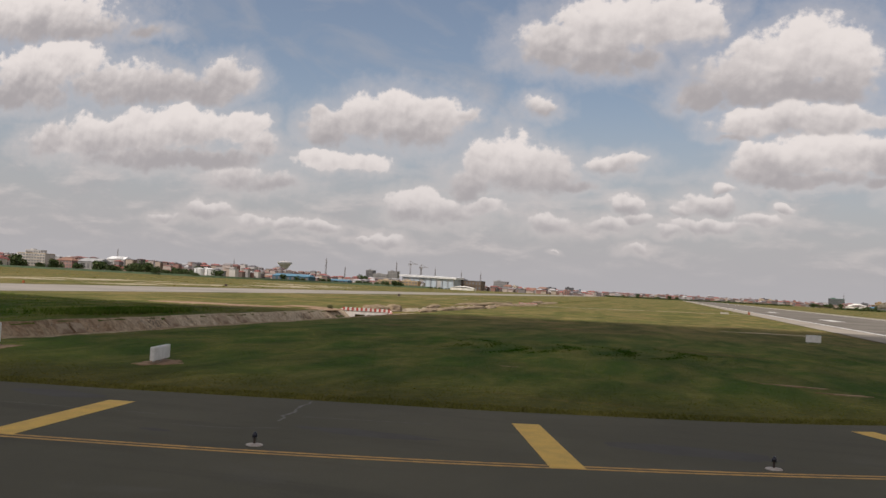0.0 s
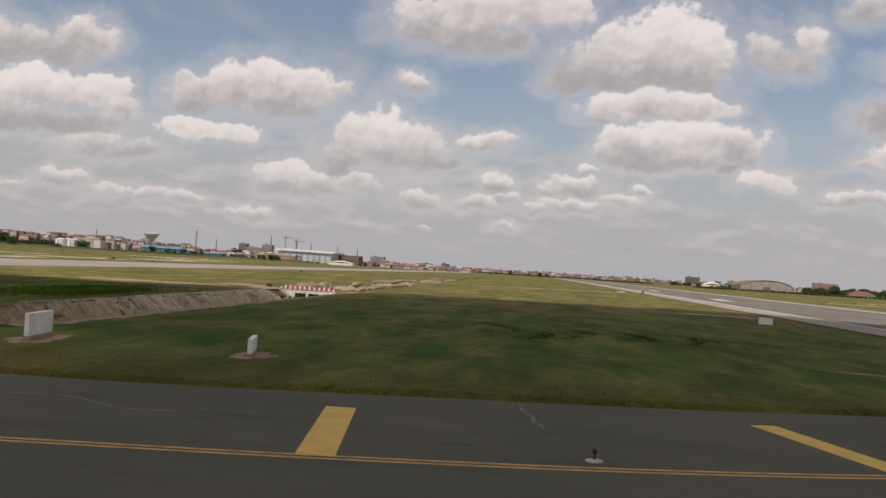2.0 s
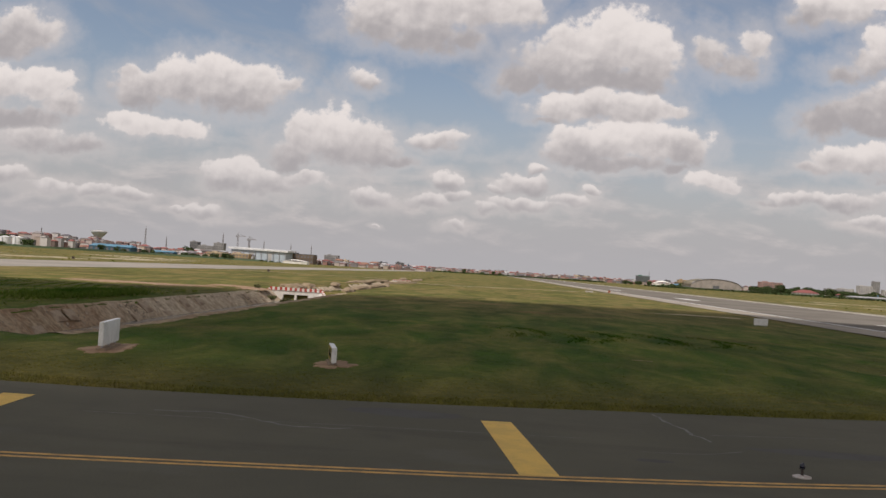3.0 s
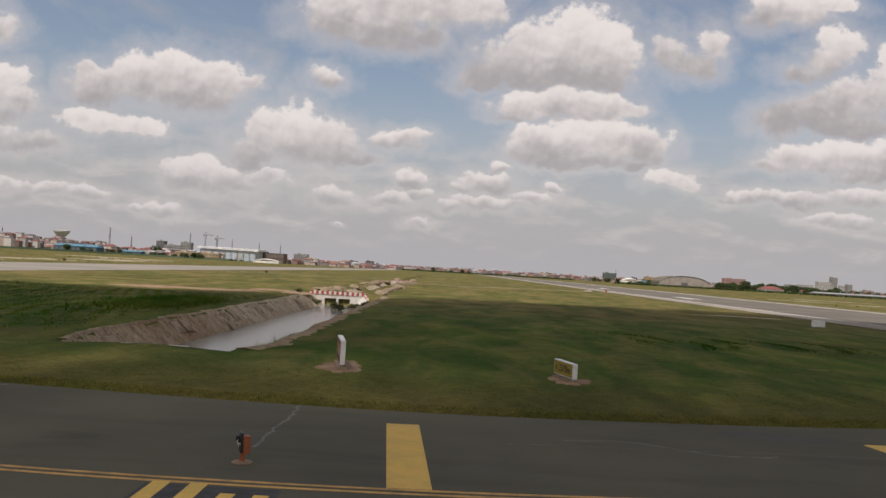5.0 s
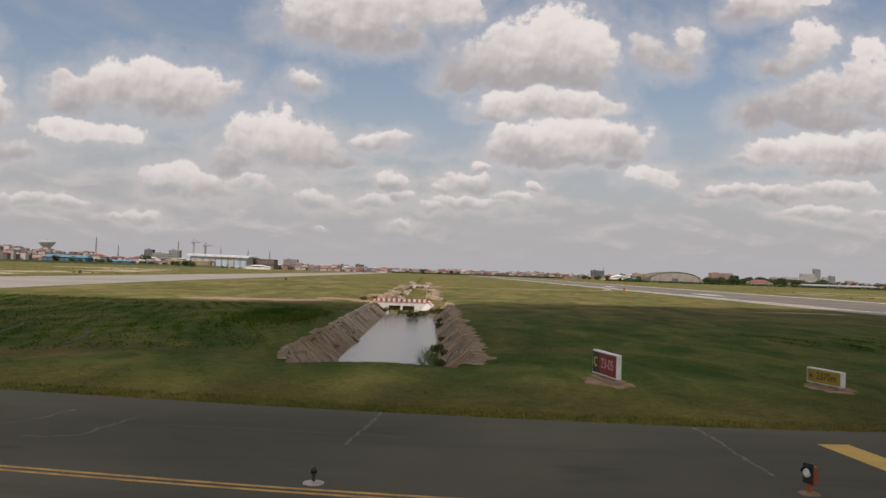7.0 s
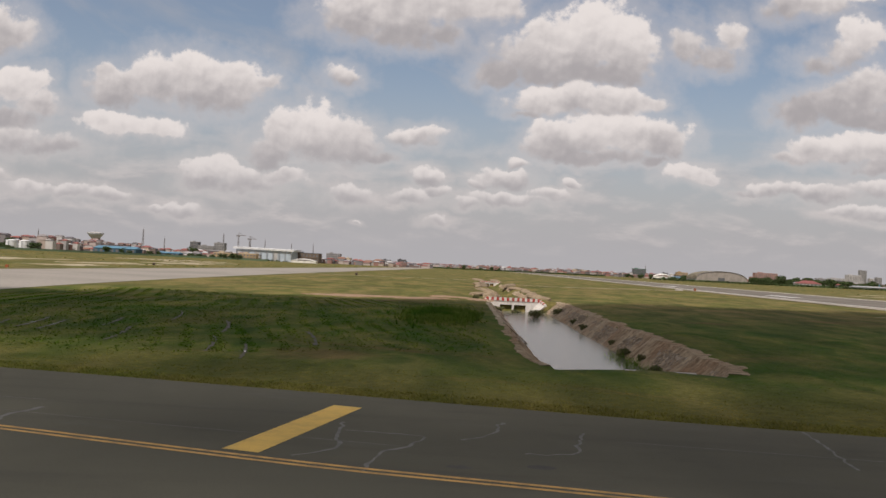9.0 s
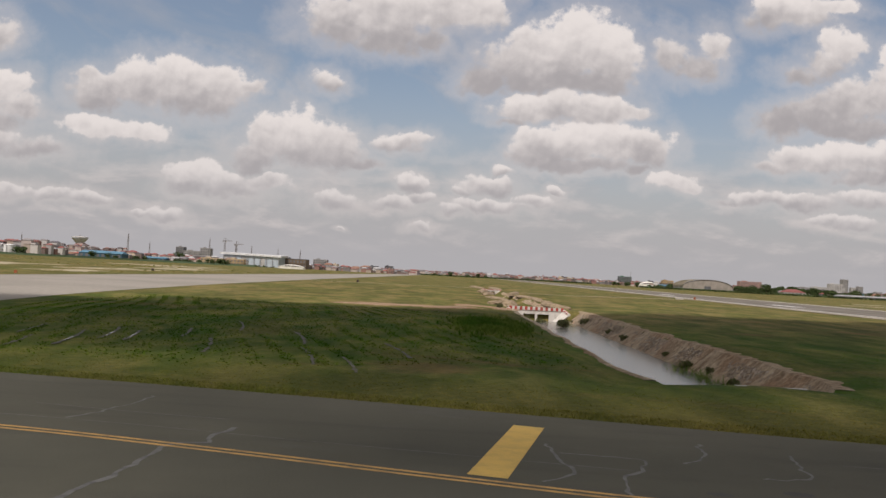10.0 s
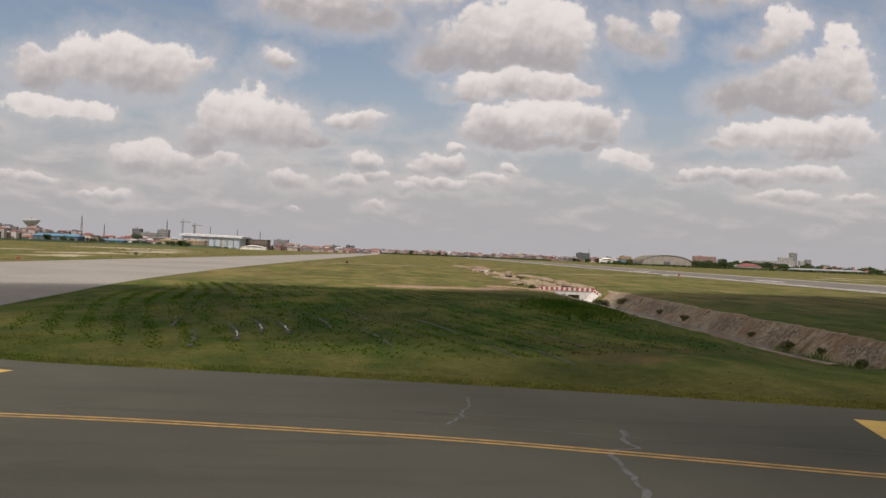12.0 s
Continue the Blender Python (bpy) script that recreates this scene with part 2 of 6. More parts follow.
    rest, _ = n.noise(n.vec("MULTIPLY", dome, (1.0, 1.0, 0.0)), 1.1, 6.0, 0.55)
    rest = n.math("MULTIPLY", n.ramp(rest, 0.40, 0.52), n.math("SUBTRACT", 1.0, front))
    seen = n.mix(rest, seen, REST_CLOUD)
    n.put(back.inputs["Color"], seen)
    back.inputs["Strength"].default_value = 0.1
    n.put(out.inputs["Surface"], back.outputs[0])


SKY_TINT = rgb(1.15, 1.07, 0.97)
HAZE = rgb(4.22, 4.17, 4.24)
LOW_CLOUD = rgb(6.3, 5.85, 5.55)
CLOUD_BASE = rgb(3.9, 3.72, 3.72)
CLOUD_TOP = rgb(7.8, 7.35, 6.95)
REST_CLOUD = rgb(5.4, 5.05, 4.6)
build_sky()

lamp = bpy.data.lights.new("sun", "SUN")
lamp.energy, lamp.angle, lamp.color = 3.6, radians(0.55), (1.0, 0.95, 0.87)
sun = new("sun", lamp)
sun.matrix_world = look(SUN_DIR * 900, (0, 0, 0))

# ---------------------------------------------------------------- materials


def material(name, colour, rough=0.8, metal=0.0, spec=None, alt=None, scale=1.0, detail=5.0, mix=(0.4, 0.65), fine=None, bump=0.0, bump_scale=None, relief=0.05):
    """A surface with two scales of variation in its base colour and relief at real size."""
    m = bpy.data.materials.new(name)
    m.use_nodes = True
    n = Net(m.node_tree)
    shader = m.node_tree.nodes["Principled BSDF"]
    shader.inputs["Roughness"].default_value = rough
    shader.inputs["Metallic"].default_value = metal
    if spec is not None:
        shader.inputs["Specular IOR Level"].default_value = spec
    at = n.add("ShaderNodeTexCoord").outputs["Object"]
    c = rgb(*colour)
    if alt:
        big, _ = n.noise(at, scale, detail, 0.6)
        c = n.mix(n.ramp(big, *mix), c, rgb(*alt))
    if fine:
        small, _ = n.noise(at, fine, 3.0, 0.6)
        c = n.mix(1.0, c, n.mix(small, rgb(0.7, 0.7, 0.7), rgb(1.3, 1.3, 1.3)), "MULTIPLY")
    n.put(shader.inputs["Base Color"], c)
    if bump:
        b = n.add("ShaderNodeBump")
        h, _ = n.noise(at, bump_scale or 20.0, 4.0, 0.6)
        n.put(b.inputs["Height"], h)
        b.inputs["Strength"].default_value = bump
        b.inputs["Distance"].default_value = relief
        n.put(shader.inputs["Normal"], b.outputs[0])
    return m


def turf_colour(n, at):
    """Mown tropical grass: green and olive, with dry straw patches; also the small and tiny noise for relief."""
    stretched = n.vec("MULTIPLY", at, (1.5, 0.6, 1.0))
    big, _ = n.noise(stretched, 0.05, 5.0, 0.6, 0.4)
    mid, _ = n.noise(stretched, 0.20, 6.0, 0.62, 0.6)
    small, _ = n.noise(at, 2.2, 5.0, 0.7)
    tiny, _ = n.noise(at, 12.0, 3.0, 0.7)
    green = n.mix(n.ramp(mid, 0.38, 0.66), rgb(0.082, 0.090, 0.024), rgb(0.142, 0.126, 0.042))
    dry = n.mix(n.ramp(small, 0.35, 0.7), rgb(0.170, 0.136, 0.054), rgb(0.215, 0.162, 0.074))
    c = n.mix(n.ramp(n.math("ADD", n.math("MULTIPLY", big, 0.6), n.math("MULTIPLY", mid, 0.4)), 0.42, 0.64), green, dry)
    # lusher turf near the ditch, with the cloud shade's deeper green put into its colour; drier out on the open field
    # and on the trodden verge
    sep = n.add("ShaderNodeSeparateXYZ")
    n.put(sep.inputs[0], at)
    # wet: positive over the near field, where the cloud shade lies
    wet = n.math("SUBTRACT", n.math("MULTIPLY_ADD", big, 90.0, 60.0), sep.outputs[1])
    shaded_lush = n.mix(n.ramp(mid, 0.35, 0.68), rgb(0.038, 0.080, 0.007), rgb(0.084, 0.116, 0.014))
    c = n.mix(n.math("MULTIPLY", n.ramp(wet, -20.0, 25.0), n.ramp(mid, 0.30, 0.66, 0.95, 0.50)), c, shaded_lush)
    bow = n.math("POWER", n.math("ABSOLUTE", n.math("ADD", sep.outputs[0], 14.0)), 2.0)
    inland = n.math("SUBTRACT", sep.outputs[1], n.math("MULTIPLY_ADD", bow, 0.004, 27.0))
    inland = n.math("ADD", inland, n.math("MULTIPLY_ADD", mid, 18.0, -9.0))
    c = n.mix(n.math("MULTIPLY", n.ramp(inland, 1.0, 15.0, 0.66, 0.0), n.ramp(sep.outputs[0], -64.0, -34.0, 0.45, 1.0)), c, n.mix(small, rgb(0.080, 0.070, 0.019), rgb(0.130, 0.097, 0.034)))
    # worn places where the red soil shows between the tufts
    worn, _ = n.noise(n.vec("MULTIPLY", at, (0.5, 1.0, 1.0)), 0.075, 5.0, 0.62, 0.5)
    c = n.mix(n.math("MULTIPLY", n.ramp(n.math("ADD", worn, n.math("MULTIPLY_ADD", small, 0.12, -0.06)), 0.58, 0.68), 0.62), c, rgb(0.150, 0.092, 0.046))
    mottle, _ = n.noise(stretched, 0.09, 7.0, 0.62, 0.8)
    c = n.mix(1.0, c, n.mix(n.ramp(mottle, 0.30, 0.70), rgb(0.70, 0.74, 0.66), rgb(1.24, 1.20, 1.12)), "MULTIPLY")
    c = n.mix(1.0, c, n.mix(n.ramp(small, 0.25, 0.75), rgb(0.78, 0.78, 0.78), rgb(1.2, 1.2, 1.2)), "MULTIPLY")
    return c, small, tiny


def grass_ground():
    m = bpy.data.materials.new("mown_grass")
    m.use_nodes = True
    n = Net(m.node_tree)
    shader = m.node_tree.nodes["Principled BSDF"]
    shader.inputs["Roughness"].default_value = 0.95
    shader.inputs["Specular IOR Level"].default_value = 0.1
    at = n.add("ShaderNodeTexCoord").outputs["Object"]
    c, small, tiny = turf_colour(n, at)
    c = n.mix(1.0, c, n.mix(n.ramp(tiny, 0.2, 0.8), rgb(0.85, 0.85, 0.85), rgb(1.15, 1.15, 1.15)), "MULTIPLY")
    n.put(shader.inputs["Base Color"], c)
    b = n.add("ShaderNodeBump")
    n.put(b.inputs["Height"], n.math("ADD", small, tiny))
    b.inputs["Strength"].default_value, b.inputs["Distance"].default_value = 0.5, 0.10
    n.put(shader.inputs["Normal"], b.outputs[0])
    return m


def blade_material(name, lift):
    """Blades take the colour of the turf round them, brightened to offset the shade among them, each a little lighter
    or darker.
    """
    m = bpy.data.materials.new(name)
    m.use_nodes = True
    n = Net(m.node_tree)
    shader = m.node_tree.nodes["Principled BSDF"]
    shader.inputs["Roughness"].default_value = 0.85
    shader.inputs["Specular IOR Level"].default_value = 0.15
    at = n.add("ShaderNodeTexCoord").outputs["Object"]
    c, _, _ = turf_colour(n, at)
    rnd = n.add("ShaderNodeNewGeometry").outputs["Random Per Island"]
    c = n.mix(1.0, c, n.mix(rnd, rgb(*(1.75 * k for k in lift)), rgb(*(2.2 * k for k in lift))), "MULTIPLY")
    n.put(shader.inputs["Base Color"], c)
    # thin leaves let half of the light through
    through_leaf = n.add("ShaderNodeBsdfTranslucent")
    n.put(through_leaf.inputs["Color"], c)
    both = n.add("ShaderNodeMixShader")
    both.inputs[0].default_value = 0.5
    n.put(both.inputs[1], shader.outputs[0])
    n.put(both.inputs[2], through_leaf.outputs[0])
    n.put(m.node_tree.nodes["Material Output"].inputs["Surface"], both.outputs[0])
    return m


def water_surface():
    m = bpy.data.materials.new("still_water")
    m.use_nodes = True
    n = Net(m.node_tree)
    shader = m.node_tree.nodes["Principled BSDF"]
    at = n.add("ShaderNodeTexCoord").outputs["Object"]
    shade, _ = n.noise(at, 0.25, 3.0, 0.5)
    n.put(shader.inputs["Base Color"], n.mix(shade, rgb(0.19, 0.178, 0.15), rgb(0.25, 0.233, 0.20)))
    shader.inputs["Roughness"].default_value = 0.16
    shader.inputs["IOR"].default_value = 1.33
    b = n.add("ShaderNodeBump")
    h, _ = n.noise(n.vec("MULTIPLY", at, (1.0, 0.5, 1.0)), 3.0, 3.0, 0.5)
    n.put(b.inputs["Height"], h)
    b.inputs["Strength"].default_value, b.inputs["Distance"].default_value = 0.30, 0.03
    n.put(shader.inputs["Normal"], b.outputs[0])
    return m


def worn_asphalt():
    """Taxiway asphalt: grey aggregate, lanes darkened by rubber along the way of travel, lighter worn places."""
    m = bpy.data.materials.new("taxiway_asphalt")
    m.use_nodes = True
    n = Net(m.node_tree)
    shader = m.node_tree.nodes["Principled BSDF"]
    shader.inputs["Roughness"].default_value = 0.95
    shader.inputs["Specular IOR Level"].default_value = 0.08
    at = n.add("ShaderNodeTexCoord").outputs["Object"]
    big, _ = n.noise(at, 0.12, 5.0, 0.6)
    lane, _ = n.noise(n.vec("MULTIPLY", at, (0.10, 0.75, 1.0)), 0.9, 5.0, 0.6, 0.4)
    blotch, _ = n.noise(n.vec("MULTIPLY", at, (0.45, 1.0, 1.0)), 0.42, 4.0, 0.55)
    grain, _ = n.noise(at, 24.0, 3.0, 0.6)
    c = n.mix(n.ramp(big, 0.40, 0.65), rgb(0.105, 0.101, 0.078), rgb(0.123, 0.117, 0.089))
    c = n.mix(n.math("MULTIPLY", n.ramp(lane, 0.48, 0.74), 0.34), c, rgb(0.062, 0.061, 0.055))
    c = n.mix(n.math("MULTIPLY", n.ramp(blotch, 0.60, 0.78), 0.45), c, rgb(0.050, 0.049, 0.046))
    c = n.mix(n.math("MULTIPLY", n.ramp(blotch, 0.40, 0.28), 0.35), c, rgb(0.135, 0.130, 0.112))
    c = n.mix(1.0, c, n.mix(grain, rgb(0.72, 0.72, 0.72), rgb(1.28, 1.28, 1.28)), "MULTIPLY")
    n.put(shader.inputs["Base Color"], c)
    b = n.add("ShaderNodeBump")
    h, _ = n.noise(at, 40.0, 4.0, 0.6)
    n.put(b.inputs["Height"], h)
    b.inputs["Strength"].default_value, b.inputs["Distance"].default_value = 0.25, 0.05
    n.put(shader.inputs["Normal"], b.outputs[0])
    return m


def bank_earth():
    """Trimmed earth bank: pale crest soil, red-brown gullies that run down the slope, crumbling lumps."""
    m = bpy.data.materials.new("gullied_earth_bank")
    m.use_nodes = True
    n = Net(m.node_tree)
    shader = m.node_tree.nodes["Principled BSDF"]
    shader.inputs["Roughness"].default_value = 0.95
    shader.inputs["Specular IOR Level"].default_value = 0.1
    at = n.add("ShaderNodeTexCoord").outputs["Object"]
    gully, _ = n.noise(n.vec("MULTIPLY", at, (0.45, 1.0, 0.45)), 0.85, 6.0, 0.64, 0.9)
    patch, _ = n.noise(at, 0.16, 4.0, 0.6)
    lump, _ = n.noise(at, 2.6, 5.0, 0.65)
    grit, _ = n.noise(at, 11.0, 3.0, 0.6)
    c = n.mix(n.ramp(gully, 0.30, 0.66), rgb(0.215, 0.148, 0.092), rgb(0.42, 0.335, 0.230))
    c = n.mix(n.math("MULTIPLY", n.ramp(patch, 0.46, 0.66), 0.7), c, rgb(0.235, 0.135, 0.075))
    # paler and sandier towards the culvert, less so on the runway side
    sep = n.add("ShaderNodeSeparateXYZ")
    n.put(sep.inputs[0], at)
    lined = n.ramp(n.math("ADD", sep.outputs[1], n.math("MULTIPLY_ADD", patch, 40.0, -20.0)), 66.0, 88.0, 0.0, 0.75)
    lined = n.math("MULTIPLY", lined, n.ramp(sep.outputs[0], -30.0, -28.5, 1.0, 0.25))
    c = n.mix(lined, c, n.mix(n.ramp(gully, 0.34, 0.60), rgb(0.36, 0.290, 0.205), rgb(0.56, 0.475, 0.36)))
    c = n.mix(1.0, c, n.mix(n.ramp(lump, 0.3, 0.7), rgb(0.70, 0.70, 0.70), rgb(1.22, 1.22, 1.22)), "MULTIPLY")
    c = n.mix(1.0, c, n.mix(grit, rgb(0.75, 0.75, 0.75), rgb(1.25, 1.25, 1.25)), "MULTIPLY")
    n.put(shader.inputs["Base Color"], c)
    b = n.add("ShaderNodeBump")
    n.put(b.inputs["Height"], n.math("ADD", n.math("MULTIPLY", gully, 0.8), n.math("ADD", lump, n.math("MULTIPLY", grit, 0.3))))
    b.inputs["Strength"].default_value, b.inputs["Distance"].default_value = 1.0, 0.22
    n.put(shader.inputs["Normal"], b.outputs[0])
    return m


M = {
    "grass": grass_ground(),
    "water": water_surface(),
    "asphalt": worn_asphalt(),
    "runway": material("runway_asphalt", (0.145, 0.130, 0.112), 0.95, alt=(0.19, 0.172, 0.148), scale=0.05, fine=6.0, spec=0.05),
    "concrete": material("taxiway_concrete", (0.30, 0.272, 0.238), 0.9, alt=(0.25, 0.228, 0.20), scale=0.04, fine=1.5, spec=0.08),
    "shoulder": material("shoulder_concrete", (0.34, 0.30, 0.25), 0.9, alt=(0.27, 0.24, 0.20), scale=0.06, fine=1.5, spec=0.08),
    "yellow": material("yellow_paint", (0.68, 0.445, 0.105), 0.75, alt=(0.58, 0.385, 0.10), scale=1.3, fine=30.0, spec=0.3),
    "edge_yellow": material("worn_yellow_paint", (0.58, 0.345, 0.105), 0.75, alt=(0.36, 0.225, 0.085), scale=2.0, fine=30.0, spec=0.3),
    "white_paint": material("white_marking_paint", (0.72, 0.71, 0.68), 0.75, alt=(0.5, 0.49, 0.46), scale=0.8, fine=10.0),
    "black_paint": material("black_marking_paint", (0.03, 0.03, 0.03), 0.8, alt=(0.05, 0.05, 0.05), scale=2.0),
    "sealant": material("crack_filler", (0.165, 0.16, 0.148), 0.9, alt=(0.10, 0.098, 0.09), scale=3.0, fine=20.0),
    "stain": material("rubber_and_oil_stain", (0.060, 0.057, 0.050), 0.95, alt=(0.072, 0.069, 0.060), scale=0.6, fine=8.0),
    "bank": bank_earth(),
    "slab": material("concrete_slab", (0.33, 0.26, 0.185), 0.95, alt=(0.18, 0.12, 0.075), scale=0.7, fine=8.0, bump=0.4, bump_scale=8.0),
    "earth": material("bare_red_earth", (0.23, 0.140, 0.082), 0.95, alt=(0.31, 0.215, 0.135), scale=0.9, fine=8.0, bump=0.5, bump_scale=6.0),
    "sand": material("pale_sand", (0.38, 0.32, 0.22), 0.95, alt=(0.26, 0.215, 0.13), scale=0.12, fine=2.0, bump=0.4, bump_scale=3.0),
    "spoil": material("heaped_spoil", (0.30, 0.225, 0.14), 0.95, alt=(0.19, 0.135, 0.082), scale=0.6, fine=4.0, bump=0.7, bump_scale=3.0),
    "render_white": material("whitewashed_concrete", (0.56, 0.53, 0.49), 0.85, alt=(0.40, 0.36, 0.31), scale=1.1, fine=5.0, mix=(0.45, 0.75)),
    "red_paint": material("red_paint", (0.36, 0.055, 0.040), 0.7, alt=(0.28, 0.05, 0.035), scale=1.0, fine=8.0),
    # near black that stands for the shade inside the culvert pipes
    "dark": material("pipe_shade_black", (0.012, 0.012, 0.012), 0.9, alt=(0.02, 0.02, 0.02), scale=1.0),
}

# ---------------------------------------------------------------- building helpers


def mesh_object(name, bm, mat, parent=None):
    me = bpy.data.meshes.new(name)
    bm.to_mesh(me)
    bm.free()
    if mat:
        me.materials.append(mat)
    ob = new(name, me)
    if parent:
        ob.parent = parent
    return ob


def part(name, bm, mat, parent, label=""):
    ob = mesh_object(name, bm, mat, parent)
    if label:
        tagged(ob, label)
    return ob


def thing(name, label, category, at=(0, 0, 0), turn=0.0, group="", kind=""):
    ob = new(name)
    ob.empty_display_size = 0.3
    ob.matrix_basis = pose(*at, 0, 0, turn)
    return tagged(ob, label, category, group, kind)


def box(bm, x0, x1, y0, y1, z0, z1):
    v = [bm.verts.new(c) for c in ((x0, y0, z0), (x1, y0, z0), (x1, y1, z0), (x0, y1, z0), (x0, y0, z1), (x1, y0, z1), (x1, y1, z1), (x0, y1, z1))]
    for f in ((0, 3, 2, 1), (4, 5, 6, 7), (0, 1, 5, 4), (1, 2, 6, 5), (2, 3, 7, 6), (3, 0, 4, 7)):
        bm.faces.new([v[i] for i in f])
    return bm


def boxes(*dims):
    bm = bmesh.new()
    for d in dims:
        box(bm, *d)
    return bm


def bevelled(bm, width=0.02, segments=2):
    bmesh.ops.bevel(bm, geom=list(bm.edges), offset=width, segments=segments, affect="EDGES", profile=0.6)
    return bm


def lathe(profile, steps=16, bm=None, centre=(0, 0)):
    """A turned solid from (radius, height) pairs."""
    bm = bm or bmesh.new()
    rings = []
    for r, z in profile:
        rings.append([bm.verts.new((centre[0] + r * math.cos(2 * math.pi * k / steps), centre[1] + r * math.sin(2 * math.pi * k / steps), z)) for k in range(steps)])
    for a, b in zip(rings, rings[1:]):
        for k in range(steps):
            bm.faces.new((a[k], a[(k + 1) % steps], b[(k + 1) % steps], b[k]))
    bm.faces.new(list(reversed(rings[0])))
    bm.faces.new(rings[-1])
    return bm


def beam(bm, a, b, w):
    """A square bar from a to b."""
    a, b = Vector(a), Vector(b)
    turn = (b - a).to_track_quat("Z", "Y").to_matrix()
    lo, hi = [], []
    for sx, sy in ((-1, -1), (1, -1), (1, 1), (-1, 1)):
        off = turn @ Vector((sx * w / 2, sy * w / 2, 0))
        lo.append(bm.verts.new(a + off))
        hi.append(bm.verts.new(b + off))
    for k in range(4):
        bm.faces.new((lo[k], lo[(k + 1) % 4], hi[(k + 1) % 4], hi[k]))
    bm.faces.new(list(reversed(lo)))
    bm.faces.new(hi)


def smooth_line(points, step=0.5):
    """A Catmull-Rom line through points, as evenly laid points."""
    p = [Vector(q) for q in points]
    p = [2 * p[0] - p[1]] + p + [2 * p[-1] - p[-2]]
    out = []
    for a, b, c, d in zip(p, p[1:], p[2:], p[3:]):
        count = max(1, int((c - b).length / step))
        for k in range(count):
            t = k / count
            out.append(0.5 * (2 * b + (c - a) * t + (2 * a - 5 * b + 4 * c - d) * t * t + (3 * b - a - 3 * c + d) * t ** 3))
    return out + [p[-2]]


def ribbon(line, off, width, z, lift=0.0, wander=0.0):
    """A flat strip that follows a line, off metres to its left."""
    bm = bmesh.new()
    prev = None
    for i, q in enumerate(line):
        a, b = line[max(0, i - 1)], line[min(len(line) - 1, i + 1)]
        d = (b - a).normalized()
        side = Vector((-d.y, d.x))
        w = width * (1 + wander * (noise.noise((q.x * 1.7, q.y * 1.7, 3.0)))) / 2
        here = [bm.verts.new((*(q.xy + side * (off + s * w)), z + lift)) for s in (-1, 1)]
        if prev:
            bm.faces.new((prev[0], here[0], here[1], prev[1]))
        prev = here
    bmesh.ops.recalc_face_normals(bm, faces=bm.faces)
    for f in bm.faces:
        if f.normal.z < 0:
            f.normal_flip()
    return bm


def sheet(outline, z):
    bm = bmesh.new()
    f = bm.faces.new([bm.verts.new((x, y, z)) for x, y in outline])
    if f.normal.z < 0:
        f.normal_flip()
    bmesh.ops.triangulate(bm, faces=bm.faces)
    return bm


def blot(cx, cy, rx, ry, seed, rag=0.35, steps=56, lift=0.03):
    """An uneven patch with a ragged rim that lies on the swells of the ground."""
    bm = bmesh.new()
    rings = []
    for f in (0.25, 0.5, 0.75, 0.92, 1.0):
        ring = []
        for k in range(steps):
            a = 2 * math.pi * k / steps
            ca, sa = math.cos(a), math.sin(a)
            r = f * (1 + rag * noise.noise((ca * 1.6 + seed, sa * 1.6, seed)) + 0.45 * rag * noise.noise((ca * 7 + seed, sa * 7, 2.0)) + 0.3 * rag * noise.noise((ca * 17 + seed, sa * 17, 5.0)))
            x, y = cx + rx * r * ca, cy + ry * r * sa
            ring.append(bm.verts.new((x, y, field_height(x, y) + (lift if f < 0.99 else -0.03))))
        if rings:
            for k in range(steps):
                bm.faces.new((rings[-1][k], ring[k], ring[(k + 1) % steps], rings[-1][(k + 1) % steps]))
        else:
            bm.faces.new(ring)
        rings.append(ring)
    return bm


# ---------------------------------------------------------------- ground, ditch and pavements
DITCH_L, DITCH_R, TOE_L, TOE_R = -34.8, -23.7, -32.0, -26.6
WATER, BED = -1.95, -2.5
DITCH_Y0, CULVERT_Y, CULVERT_FAR = 43.5, 134.0, 297.0

EDGE = smooth_line([(60, 64), (45.5, 50), (26, 36.6), (14.1, 31.9), (3.7, 29.5), (-5, 27.7), (-14, 26.7), (-22, 27.0), (-31, 28.0), (-41, 29.8), (-51, 31.6), (-61, 33.1), (-71, 34.4), (-77, 38.5), (-81, 50), (-84, 70), (-89, 122), (-92, 235), (-93, 600), (-93, 2600)], 1.5)
LINE = smooth_line([(40, 32.5), (23.4, 25.3), (14.8, 22.2), (8, 20.3), (1.4, 19.0), (-4.1, 18.2), (-12.4, 17.2), (-19.3, 16.95), (-25, 17.25), (-30.3, 17.9), (-36.4, 19.0), (-41, 19.8), (-45.1, 20.8), (-50, 22.1), (-55.1, 23.3), (-61, 24.1), (-66, 24.5), (-76, 24.6)], 0.6)


def crest_wander(y, far_side):
    """How far the lip of the ditch strays from its line."""
    seed = 2.0 if far_side else 6.0
    return 0.34 * noise.noise((0.0, y * 0.16, seed)) + 0.09 * noise.noise((3.0, y * 0.7, seed))


